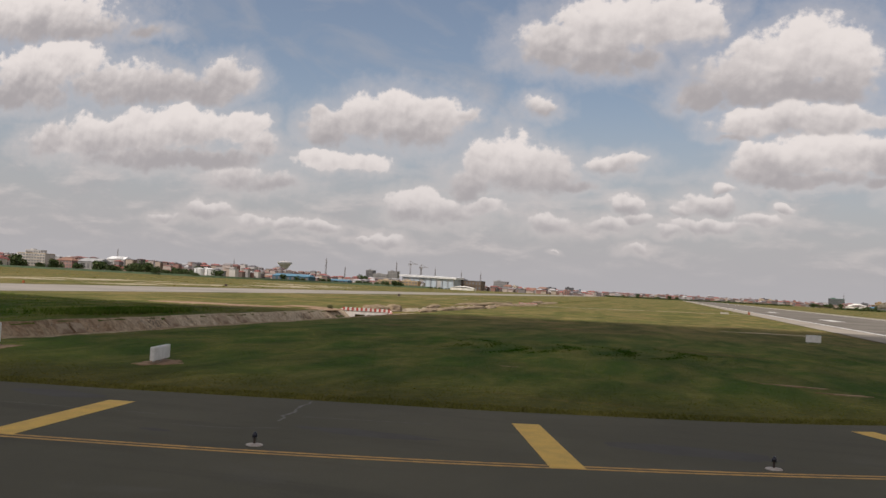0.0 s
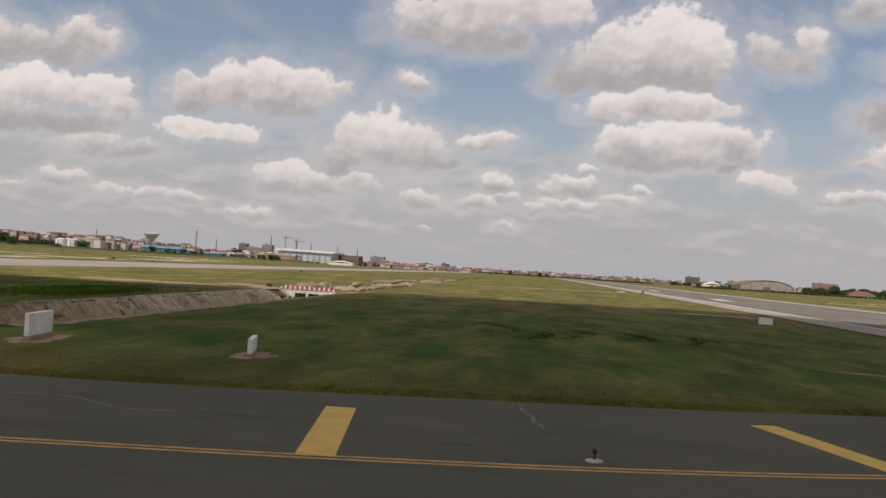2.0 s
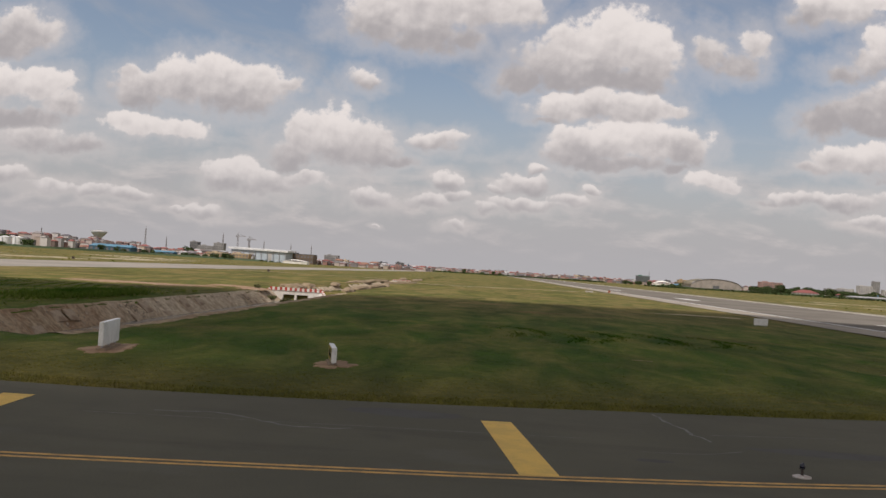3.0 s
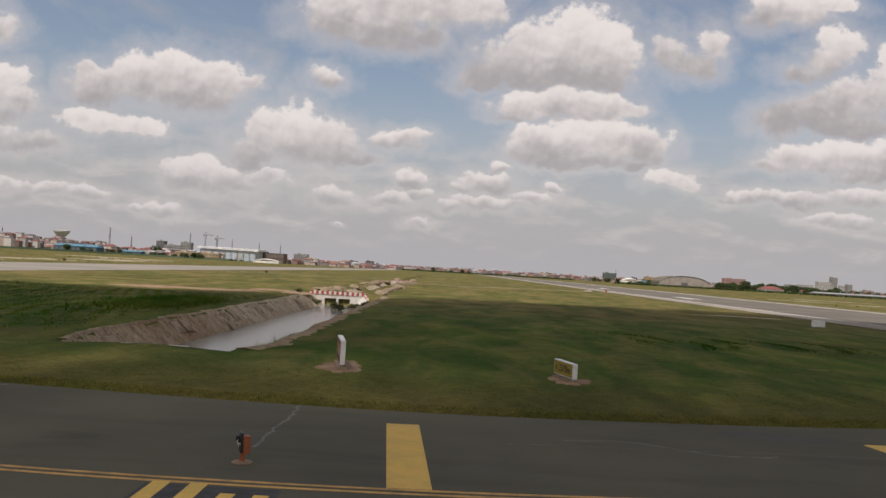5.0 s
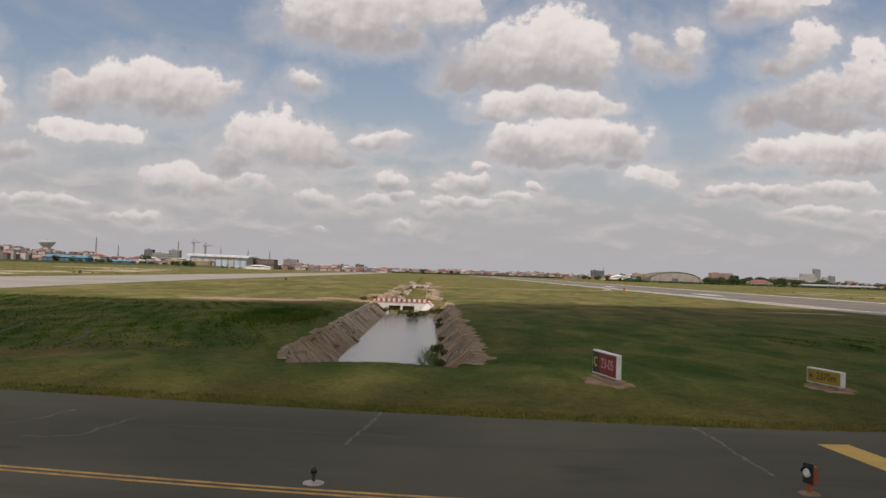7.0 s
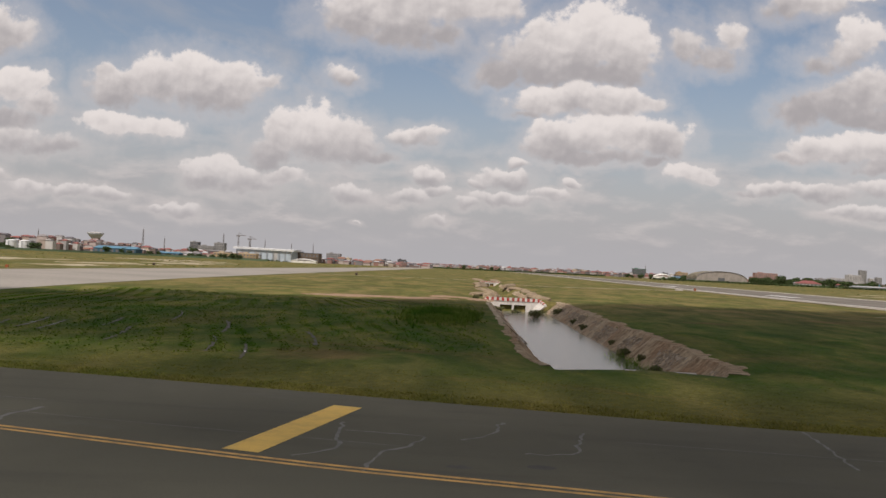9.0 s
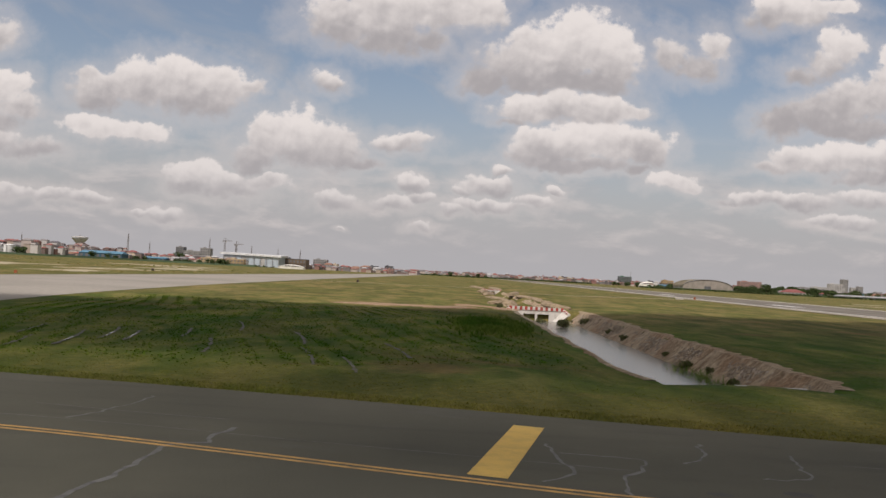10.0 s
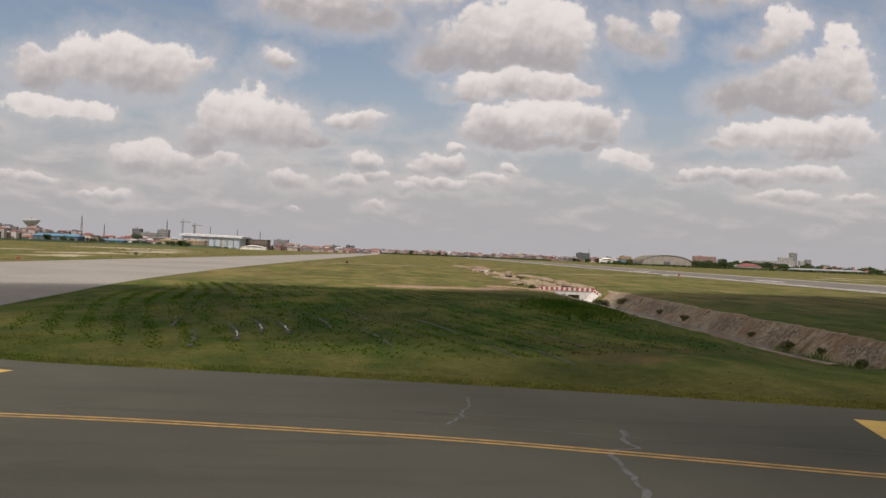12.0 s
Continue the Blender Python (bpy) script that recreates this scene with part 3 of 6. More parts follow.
def ditch_depth(x, y):
    """How far the ground lies below the field at a place; the crests wander and draw in at the near end."""
    if y < DITCH_Y0 or (CULVERT_Y < y < CULVERT_Y + 6) or (CULVERT_FAR < y < CULVERT_FAR + 4) or y > 700:
        return 0.0
    ragged = crest_wander(y, x < -29.3)
    if y > 140:
        t = (3.4 + ragged - abs(x + 29.4)) / 2.0
        return -1.5 * min(max(t, 0.0), 1.0)
    draw = math.exp(-((y - DITCH_Y0) / 3.5) ** 2)
    if x < -29.3:
        crest = DITCH_L + ragged + 1.1 * draw
        t = (x - crest) / (TOE_L - crest)
    else:
        crest = DITCH_R + ragged - 1.3 * draw
        t = (crest - x) / (crest - TOE_R)
    return BED * min(max(t, 0.0), 1.0)


def field_height(x, y):
    swell = 0.10 * noise.noise((x * 0.05, y * 0.05, 0.0)) + 0.05 * noise.noise((x * 0.3, y * 0.3, 5.0))
    near = min(1.0, max(0.0, (abs(y) - 20) / 60))
    h = -0.10 + swell * (0.35 + 0.65 * near)
    h -= 0.14 * math.exp(-((x + 8) ** 2 + (y - 39.5) ** 2) / 60)
    if y > 40:
        h -= 0.22 * (math.exp(-((x + 34.5) / 3.5) ** 2) + math.exp(-((x + 24.0) / 3.0) ** 2))
    if -95 < x < -72:
        h = -0.025 + 0.1 * swell
    if x < -90 or x > 40 or y < 22:
        h = min(h, -0.03)
    return h


def build_ground():
    xs = np.unique(np.concatenate([-np.geomspace(130, 4900, 26), np.linspace(-128, -60, 24), np.arange(-58, -36, 1.2), np.arange(-36.0, -31.4, 0.3), np.array([-30.5, -29.3, -28.1]), np.arange(-27.2, -22.3, 0.3), np.arange(-22, 44, 1.2), np.linspace(45, 110, 14), np.geomspace(116, 4900, 28)]))
    ys = np.unique(np.concatenate([-np.geomspace(60, 4900, 12), np.array([-30.0, 0.0, 12.0, 20.0]), np.arange(24, 43, 1.2), np.array([DITCH_Y0 - 0.05, DITCH_Y0, DITCH_Y0 + 0.3]), np.arange(44.0, 52.0, 0.3), np.arange(52.2, 133.4, 0.7), np.array([CULVERT_Y, CULVERT_Y + 0.05, CULVERT_Y + 5.95, CULVERT_Y + 6]), np.arange(142, 294, 3.5), np.array([CULVERT_FAR, CULVERT_FAR + 0.05, CULVERT_FAR + 3.95, CULVERT_FAR + 4.0]), np.arange(308, 420, 9.0), np.geomspace(430, 4900, 36)]))
    verts, faces = [], []
    for y in ys:
        for x in xs:
            cut = ditch_depth(x, y)
            rough = (0.07 * noise.noise((x * 0.4, y * 0.2, 9.0)) + 0.05 * noise.noise((x * 1.2, y * 0.7, 4.0))) * min(1.0, -cut) if cut else 0.0
            verts.append((float(x), float(y), field_height(x, y) + cut + rough))
    w = len(xs)
    for j in range(len(ys) - 1):
        for i in range(w - 1):
            faces.append((j * w + i, j * w + i + 1, (j + 1) * w + i + 1, (j + 1) * w + i))
    me = bpy.data.meshes.new("ground")
    me.from_pydata(verts, [], faces)
    me.materials.append(M["grass"])
    me.materials.append(M["bank"])
    for f in me.polygons:
        c = f.center
        cut_here = ditch_depth(c.x, c.y)
        lined = DITCH_Y0 - 0.2 < c.y < CULVERT_Y + 0.2 and cut_here < -0.10 - 0.12 * noise.noise((c.x, c.y, 1.0))
        rim = 139 < c.y < 330 and -1.1 < cut_here < -0.15 and noise.noise((0.0 if c.x < -29.4 else 8.0, c.y * 0.05, 3.0)) > -0.18
        if lined or rim or (abs(c.y - DITCH_Y0) < 0.2 and TOE_L - 1.5 < c.x < TOE_R + 1.5):
            f.material_index = 1
        f.use_smooth = True
    return tagged(new("ground", me), "mown airfield grass with dry patches and a lined drainage ditch", "ground", kind="structure")


build_ground()

# bare trodden soil along both lips of the ditch
for far_side, lip, out, width in ((True, DITCH_L, -1, 0.45), (False, DITCH_R, 1, 1.0)):
    strip = bmesh.new()
    prev = None
    for y in np.arange(45.0, CULVERT_Y + 3, 0.4):
        y = float(y)
        draw = math.exp(-((y - DITCH_Y0) / 3.5) ** 2) * (1.1 if far_side else -1.3)
        start = lip + crest_wander(y, far_side) + draw
        reach = width * (1 + 0.7 * noise.noise((y * 0.35, 4.0, lip)) + 0.5 * noise.noise((y * 1.4, 9.0, lip)))
        here = []
        for f, lift in ((-0.25, 0.0), (0.0, 0.05), (0.5, 0.05), (0.9, 0.03), (1.0, -0.06)):
            x = start + out * f * max(reach, 0.15)
            here.append(strip.verts.new((x, y, field_height(x, y) + lift + 0.02 * noise.noise((x * 2, y * 2, 1.0)) + (ditch_depth(x, y) if f < 0 else 0.0))))
        if prev:
            for k in range(4):
                quad = (prev[k], prev[k + 1], here[k + 1], here[k])
                strip.faces.new(quad if out < 0 else tuple(reversed(quad)))
        prev = here
    bmesh.ops.recalc_face_normals(strip, faces=strip.faces)
    tagged(mesh_object("ditch_lip", strip, M["bank"]), "bare trodden soil along the lip of the ditch", "earth bank", "ditch lips", "structure")

# our taxiway: dark asphalt up to the grass, and the apron behind the viewer
inner = [(q.x, q.y) for q in EDGE if q.y < 66 and -78.5 < q.x]
tagged(mesh_object("taxiway", sheet(inner + [(-78.5, -45), (60, -45)], 0.0), M["asphalt"]), "dark grey worn asphalt taxiway with sealed cracks", "taxiway", kind="structure")
outer = [(q.x, q.y) for q in EDGE if q.x <= -78.5]
tagged(mesh_object("parallel_taxiway", sheet([(-78.5, -45), (-78.5, outer[0][1] - 0.2)] + outer + [(-127, 2600), (-127, -45)], 0.004), M["concrete"]), "pale concrete parallel taxiway running to the terminal", "taxiway", kind="structure")
tagged(mesh_object("runway_shoulder", sheet([(45.5, -400), (106, -400), (106, 2400), (45.5, 2400)], 0.01), M["shoulder"]), "pale concrete runway shoulder", "shoulder", kind="structure")
tagged(mesh_object("runway", sheet([(52.5, -400), (99, -400), (99, 2380), (52.5, 2380)], 0.02), M["runway"]), "grey asphalt runway with worn tyre marks", "runway", kind="structure")

# ---------------------------------------------------------------- painted markings
for i, off in enumerate((-0.15, 0.15)):
    tagged(mesh_object("taxiway_edge_line", ribbon(LINE, off, 0.15, 0.006), M["edge_yellow"]), "thin worn yellow double taxiway edge line", "road marking", "taxiway edge lines", "structure")


def stripe(near, far, width=0.95):
    a, b = Vector(near), Vector(far)
    line = [a.lerp(b, k / 8) for k in range(9)]
    return tagged(mesh_object("shoulder_stripe", ribbon(line, 0.0, width, 0.008), M["yellow"]), "broad yellow painted stripe across the taxiway shoulder", "road marking", "shoulder stripes", "structure")


for near, far in (((28.0, 27.6), (24.7, 34.2)), ((15.3, 22.2), (13.1, 28.8)), ((0.4, 19.0), (-0.5, 25.7)), ((-14.4, 17.3), (-14.9, 24.5)), ((-43.65, 20.95), (-42.05, 27.75)), ((-72.5, 25.0), (-70.0, 32.0))):
    stripe(near, far)

for x in (53.5, 98):
    tagged(mesh_object("runway_edge_line", boxes((x - 0.45, x + 0.45, -390, 2370, 0.022, 0.026)), M["white_paint"]), "white runway edge line", "road marking", kind="structure")
for y in (120, 270, 420):
    for x in (64.5,):
        tagged(mesh_object("runway_marking", boxes((x, x + 4.0, y, y + 24, 0.022, 0.026)), M["white_paint"]), "white painted runway touchdown bar", "road marking", "runway bars", "structure")

CRACKS = (
    ((-54.3, 29.7), (-54.4, 27.6), (-55.1, 25.0)),
    ((-50.4, 25.1), (-50.7, 23.6), (-50.6, 22.9), (-51.4, 22.4), (-51.5, 19.3), (-51.9, 17.0), (-51.6, 13.0)),
    ((-41.8, 25.2), (-41.7, 23.0), (-41.5, 22.0), (-41.9, 21.3), (-42.4, 20.8)),
    ((-41.6, 24.1), (-40.5, 23.9), (-39.5, 23.7), (-39.8, 22.4), (-40.2, 21.9), (-40.5, 20.9), (-40.7, 19.7)),
    ((-37.3, 26.4), (-37.4, 25.6), (-37.6, 24.6), (-38.4, 23.6)),
    ((-35.0, 25.3), (-35.4, 23.6), (-35.7, 22.5), (-36.9, 22.2)),
    ((-28.0, 27.4), (-28.1, 26.0), (-28.4, 24.2), (-28.6, 22.5)),
    ((-18.3, 26.6), (-18.2, 24.6), (-18.3, 22.4), (-18.3, 20.3)),
    ((5.0, 29.4), (5.3, 27.2), (5.8, 24.9)),
    ((-10.3, 23.5), (-8.3, 23.8), (-6.4, 22.7), (-4.5, 22.9)),
)
for number, pts in enumerate(CRACKS):
    line = smooth_line(pts, 0.16)
    for q in line:
        k = Vector((noise.noise((q.x * 2.3, q.y * 2.3, 1.0)), noise.noise((q.x * 2.3, q.y * 2.3, 7.0))))
        q += 0.16 * k
    tagged(mesh_object("sealed_crack", ribbon(line, 0.0, 0.14 if number == 1 else 0.09, 0.005, wander=0.9), M["sealant"]), "pale filled crack wandering across the asphalt", "crack", "sealed cracks", "structure")
for pts in (((-66, 26.0), (-55.2, 25.0), (-47.8, 23.7), (-40, 22.4)), ((-57, 27.2), (-53.3, 26.5), (-50.9, 26.2)), ((3.4, 22.7), (5.0, 22.9), (6.4, 23.7)), ((6.1, 26.0), (10.3, 27.0)), ((-12, 22.6), (-6, 23.2), (2, 24.0)), ((-34, 24.4), (-27, 23.6))):
    tagged(mesh_object("paving_joint", ribbon(smooth_line(pts, 0.4), 0.0, 0.035, 0.005, wander=0.9), M["sealant"]), "thin pale joint between two asphalt lanes", "crack", "paving joints", "structure")


# ---------------------------------------------------------------- the ditch: water, slabs, culverts
tagged(mesh_object("ditch_water", sheet([(DITCH_L, DITCH_Y0), (DITCH_R, DITCH_Y0), (DITCH_R, CULVERT_Y - 0.2), (DITCH_L, CULVERT_Y - 0.2)], WATER), M["water"]), "still grey water filling the drainage ditch", "water", kind="structure")
tagged(mesh_object("ditch_water", sheet([(-31.4, 140), (-27.4, 140), (-27.4, 172), (-31.4, 172)], -1.38), M["water"]), "still grey water in the far stretch of ditch", "water", kind="structure")


def culvert(x, y, label, size=1.0):
    """Tapered headwall over two pipe mouths, splayed wings, and a parapet of red and white painted blocks."""
    ob = thing("culvert", label, "culvert", (x, y, 0), group="ditch culverts")
    ob.scale = (size, size, size)

    def slab(corners, y0, y1):
        bm = bmesh.new()
        near = [bm.verts.new((a, y0, b)) for a, b in corners]
        far = [bm.verts.new((a, y1, b)) for a, b in corners]
        bm.faces.new(near)
        bm.faces.new(list(reversed(far)))
        for k in range(len(corners)):
            bm.faces.new((near[k - 1], near[k], far[k], far[k - 1]))
        bmesh.ops.recalc_face_normals(bm, faces=bm.faces)
        return bm

    part("headwall", slab(((-4.15, -0.36), (-4.15, -0.6), (-2.15, -2.45), (-2.0, -2.45), (-2.0, -0.95), (2.0, -0.95), (2.0, -2.45), (2.15, -2.45), (4.15, -0.6), (4.15, -0.36)), 0.0, 0.4), M["render_white"], ob)
    part("pillar", boxes((-0.17, 0.17, -0.06, 2.6, -2.45, -0.96)), M["render_white"], ob, "white pillar between the pipe mouths")
    # solid black blocks take the place of the shade in the pipes
    for a, b in ((-1.99, -0.18), (0.18, 1.99)):
        part("mouth_shade", boxes((a, b, 0.9, 3.5, -2.4, -0.97)), M["dark"], ob, "black block for the shade inside a square pipe mouth")
    for s in (-1, 1):
        wing = bmesh.new()
        v = [wing.verts.new((s * a, b, c)) for a, b, c in ((2.1, -0.02, -2.45), (4.1, -0.02, -0.37), (4.75, -1.4, -0.95), (3.1, -1.4, -2.3), (2.4, 0.3, -2.45), (4.4, 0.3, -0.37), (5.05, -1.2, -0.95), (3.4, -1.2, -2.3))]
        for f in ((0, 1, 2, 3), (4, 7, 6, 5), (1, 5, 6, 2), (0, 3, 7, 4), (2, 6, 7, 3), (0, 4, 5, 1)):
            wing.faces.new([v[i] for i in f])
        bmesh.ops.recalc_face_normals(wing, faces=wing.faces)
        part("wing_wall", wing, M["render_white"], ob, "splayed white wing wall")
        for k in range(5):
            a, b = k / 5, (k + 1) / 5
            cap = bmesh.new()
            ends = [(Vector((s * (4.22 + 0.68 * f), -1.4 * f, -0.36 - 0.58 * f))) for f in (a, b)]
            q = []
            for p in ends:
                for dx, dz in ((-0.14, 0.0), (0.2, 0.0), (0.2, 0.30), (-0.14, 0.30)):
                    q.append(cap.verts.new(p + Vector((dx, 0.0, dz))))
            for f in ((0, 1, 2, 3), (7, 6, 5, 4), (0, 4, 5, 1), (1, 5, 6, 2), (2, 6, 7, 3), (3, 7, 4, 0)):
                cap.faces.new([q[i] for i in f])
            bmesh.ops.recalc_face_normals(cap, faces=cap.faces)
            part("wing_cap", cap, M["red_paint"] if k % 2 else M["render_white"], ob, "red painted block" if k % 2 else "white painted block")
    step = 8.4 / 21
    for k in range(21):
        a = -4.2 + k * step
        part("parapet_block", boxes((a + 0.004, a + step - 0.004, -0.1, 0.32, -0.36, 0.14 + 0.02 * math.sin(k * 2.3))), M["red_paint"] if k % 2 == 0 else M["render_white"], ob, "red painted block" if k % 2 == 0 else "white painted block")
    part("deck", boxes((-4.2, 4.2, 0.42, 6.0, -0.42, -0.04)), M["slab"], ob)
    return ob


culvert(-30.75, CULVERT_Y - 0.38, "whitewashed concrete culvert with red and white painted parapet")
culvert(-29.6, CULVERT_FAR - 0.3, "far whitewashed culvert with red and white parapet over the ditch", 0.72)

# ---------------------------------------------------------------- the cloud whose shade lies on the taxiway
def thin_vapour(density):
    m = bpy.data.materials.new("cloud_vapour")
    m.use_nodes = True
    n = Net(m.node_tree)
    nodes = m.node_tree.nodes
    white = nodes["Principled BSDF"]
    white.inputs["Base Color"].default_value = (0.9, 0.9, 0.9, 1)
    white.inputs["Roughness"].default_value = 1.0
    white.inputs["Specular IOR Level"].default_value = 0.0
    clear = n.add("ShaderNodeBsdfTransparent")
    both = n.add("ShaderNodeMixShader")
    both.inputs[0].default_value = density
    m.node_tree.links.new(clear.outputs[0], both.inputs[1])
    m.node_tree.links.new(white.outputs[0], both.inputs[2])
    m.node_tree.links.new(both.outputs[0], nodes["Material Output"].inputs["Surface"])
    return m


def overhead_cloud(spots, density, seed):
    """Low cumulus that stands between the sun and the near field, given by where its shade falls."""
    alt = 560.0
    shift = SUN_DIR * (alt / SUN_DIR.z)
    bm = bmesh.new()
    rr = random.Random(seed)
    for x, y, r in spots:
        bmesh.ops.create_icosphere(bm, subdivisions=2, radius=r, matrix=Matrix.Translation((x + shift.x, y + shift.y, alt + rr.uniform(-6, 22))) @ Matrix.Diagonal((1.1, 1.1, 0.55, 1)))
    for v in bm.verts:
        v.co += Vector((noise.noise(v.co * 0.05), noise.noise(v.co * 0.05 + Vector((9, 0, 0))), noise.noise(v.co * 0.05 + Vector((0, 9, 0))))) * 5
    return tagged(mesh_object("cumulus_cloud", bm, thin_vapour(density)), "low white cumulus cloud drifting above the airfield", "cloud", kind="structure")



rr = random.Random(9)
core, middle, fringe = [], [], []
for gx in range(-81, 190, 15):
    front = 104 + 0.42 * (gx + 60) + (8 if gx > -20 else 0) if gx < 30 else 152 - 0.4 * (gx - 30)
    back = 42 if gx < -50 else (30 if gx < 0 else -60)
    y = front - 17
    while y > -60:
        spot = (gx + rr.uniform(-4, 4), y + rr.uniform(-4, 3), rr.uniform(16, 20))
        (core if y > back + 15 else fringe if gx < -50 else middle).append(spot)
        y -= 15
overhead_cloud(core, 0.56, 1)
overhead_cloud(middle, 0.205, 3)
overhead_cloud(fringe[::2], 0.13, 2)

# ---------------------------------------------------------------- materials of the things
M.update({
    "sign_white": material("white_sign_housing", (0.74, 0.74, 0.74), 0.5, alt=(0.62, 0.62, 0.61), scale=1.2, fine=14.0),
    "sign_red": material("red_sign_face", (0.19, 0.020, 0.026), 0.4, alt=(0.15, 0.018, 0.024), scale=2.0),
    "sign_yellow": material("yellow_sign_face", (0.34, 0.25, 0.03), 0.4, alt=(0.28, 0.20, 0.025), scale=2.0),
    "sign_black": material("black_sign_face", (0.018, 0.018, 0.018), 0.4, alt=(0.03, 0.03, 0.03), scale=2.0),
    "letter_white": material("white_letters", (0.52, 0.34, 0.33), 0.5, alt=(0.44, 0.27, 0.26), scale=4.0),
    "letter_yellow": material("yellow_letters", (0.75, 0.55, 0.05), 0.5, alt=(0.65, 0.48, 0.05), scale=4.0),
    "orange": material("orange_enamel", (0.34, 0.10, 0.035), 0.5, alt=(0.24, 0.07, 0.03), scale=6.0, fine=30.0),
    "black_metal": material("black_enamelled_metal", (0.02, 0.02, 0.021), 0.4, alt=(0.035, 0.035, 0.036), scale=6.0),
    "dark_box": material("sun_faded_black_enamel", (0.045, 0.035, 0.030), 0.6, alt=(0.09, 0.05, 0.035), scale=2.0),
    "blue_glass": material("dark_blue_lens", (0.010, 0.012, 0.025), 0.2, alt=(0.008, 0.01, 0.02), scale=8.0),
    "lens": material("clear_lamp_lens", (0.85, 0.85, 0.82), 0.2, alt=(0.75, 0.75, 0.72), scale=8.0),
    "pad": material("whitened_concrete_pad", (0.50, 0.47, 0.44), 0.9, alt=(0.34, 0.29, 0.26), scale=5.0, fine=20.0),
    "plinth": material("earth_stained_concrete", (0.27, 0.205, 0.14), 0.95, alt=(0.20, 0.14, 0.09), scale=2.0, fine=12.0),
    "steel": material("galvanised_steel", (0.42, 0.42, 0.43), 0.45, 0.6, alt=(0.34, 0.34, 0.35), scale=3.0),
    "mast": material("grey_steel_mast", (0.22, 0.21, 0.21), 0.6, 0.3, alt=(0.30, 0.27, 0.26), scale=0.4),
})


def lettering(text, size, mat, parent, x, y, z):
    """Built-in font, as flat mesh on the -x face of a sign, reading towards -y."""
    cu = bpy.data.curves.new("lettering", "FONT")
    cu.body, cu.size, cu.extrude, cu.align_x, cu.align_y = text, size, 0.006, "CENTER", "CENTER"
    tmp = bpy.data.objects.new("lettering", cu)
    scene.collection.objects.link(tmp)
    bpy.context.view_layer.update()
    me = bpy.data.meshes.new_from_object(tmp)
    bpy.data.objects.remove(tmp)
    me.materials.clear()
    me.materials.append(mat)
    ob = new("lettering", me)
    ob.parent = parent
    ob.matrix_basis = Matrix.Translation((x, y, z)) @ Matrix(((0, 0, -1, 0), (-1, 0, 0, 0), (0, 1, 0, 0), (0, 0, 0, 1)))
    return ob


def guidance_sign(name, label, at, turn, length, height, depth, leg):
    """A lit box sign on short legs over a concrete strip; its face looks to -x."""
    ob = thing(name, label, "airfield sign", at, turn, "taxiway guidance signs")
    h = length / 2
    part("plinth", bevelled(boxes((-0.22, 0.22, -h + 0.05, h - 0.05, -0.12, 0.075)), 0.02), M["plinth"], ob)
    for y in (-h + 0.25, 0.0, h - 0.25):
        part("leg", boxes((-0.04, 0.04, y - 0.04, y + 0.04, 0.05, leg + 0.02)), M["steel"], ob)
    part("housing", bevelled(boxes((-depth / 2, depth / 2, -h, h, leg, leg + height)), 0.025), M["sign_white"], ob)
    part("back_panel", boxes((depth / 2, depth / 2 + 0.006, -h + 0.05, -0.012, leg + 0.05, leg + height - 0.05)), M["sign_white"], ob)
    part("back_panel", boxes((depth / 2, depth / 2 + 0.006, 0.012, h - 0.05, leg + 0.05, leg + height - 0.05)), M["sign_white"], ob)
    return ob


red = guidance_sign("runway_sign", "white boxed runway sign with red and black face on bare earth", (-18.47, 38.5, -0.06), 10.0, 2.9, 1.08, 0.22, 0.18)
red_face = part("face", boxes((-0.122, -0.112, -1.38, 0.62, 0.25, 1.19)), M["sign_red"], red, "red sign face")
black_face = part("face", boxes((-0.122, -0.112, 0.64, 1.38, 0.25, 1.19)), M["sign_black"], red, "black sign face")
lettering("23-05", 0.64, M["letter_white"], red_face, -0.126, -0.38, 0.72)
lettering("C", 0.64, M["letter_yellow"], black_face, -0.126, 1.0, 0.72)

yellow = guidance_sign("distance_sign", "white boxed yellow distance sign on bare earth", (-8.05, 39.45, -0.22), 13.5, 2.35, 0.70, 0.24, 0.16)
yellow_face = part("face", boxes((-0.132, -0.122, -1.11, 1.11, 0.21, 0.81)), M["sign_yellow"], yellow, "yellow sign face")
lettering("2370m", 0.50, M["sign_black"], yellow_face, -0.136, -0.2, 0.51)
arrow = bmesh.new()
box(arrow, -0.140, -0.134, 0.72, 0.93, 0.465, 0.515)
v = [arrow.verts.new(c) for c in ((-0.140, 0.82, 0.62), (-0.140, 0.98, 0.49), (-0.140, 0.82, 0.36))]
arrow.faces.new(v)
part("arrow", arrow, M["sign_black"], yellow_face, "black arrow")

for cx, cy, rx, ry, seed in ((-18.4, 38.4, 1.0, 2.0, 1), (-8.0, 39.4, 1.0, 1.7, 2)):
    tagged(mesh_object("bare_earth", blot(cx, cy, rx, ry, seed, 0.6), M["earth"]), "ring of bare red earth round a sign", "earth patch", "bare earth patches", "structure")


def edge_light(at):
    ob = thing("taxiway_edge_light", "small blue taxiway edge light on a whitened round pad", "airfield light", at, group="taxiway edge lights")
    part("pad", lathe([(0.23, 0.0), (0.22, 0.025), (0.11, 0.045)], 20), M["pad"], ob)
    part("stem", lathe([(0.035, 0.05), (0.035, 0.20), (0.05, 0.22)], 10), M["dark_box"], ob)
    part("lens", lathe([(0.065, 0.22), (0.07, 0.27), (0.05, 0.33), (0.02, 0.355)], 12), M["blue_glass"], ob)
    part("collar", lathe([(0.075, 0.205), (0.075, 0.225)], 12), M["black_metal"], ob)
    return ob


first = edge_light((7.0, 20.95, 0.005))
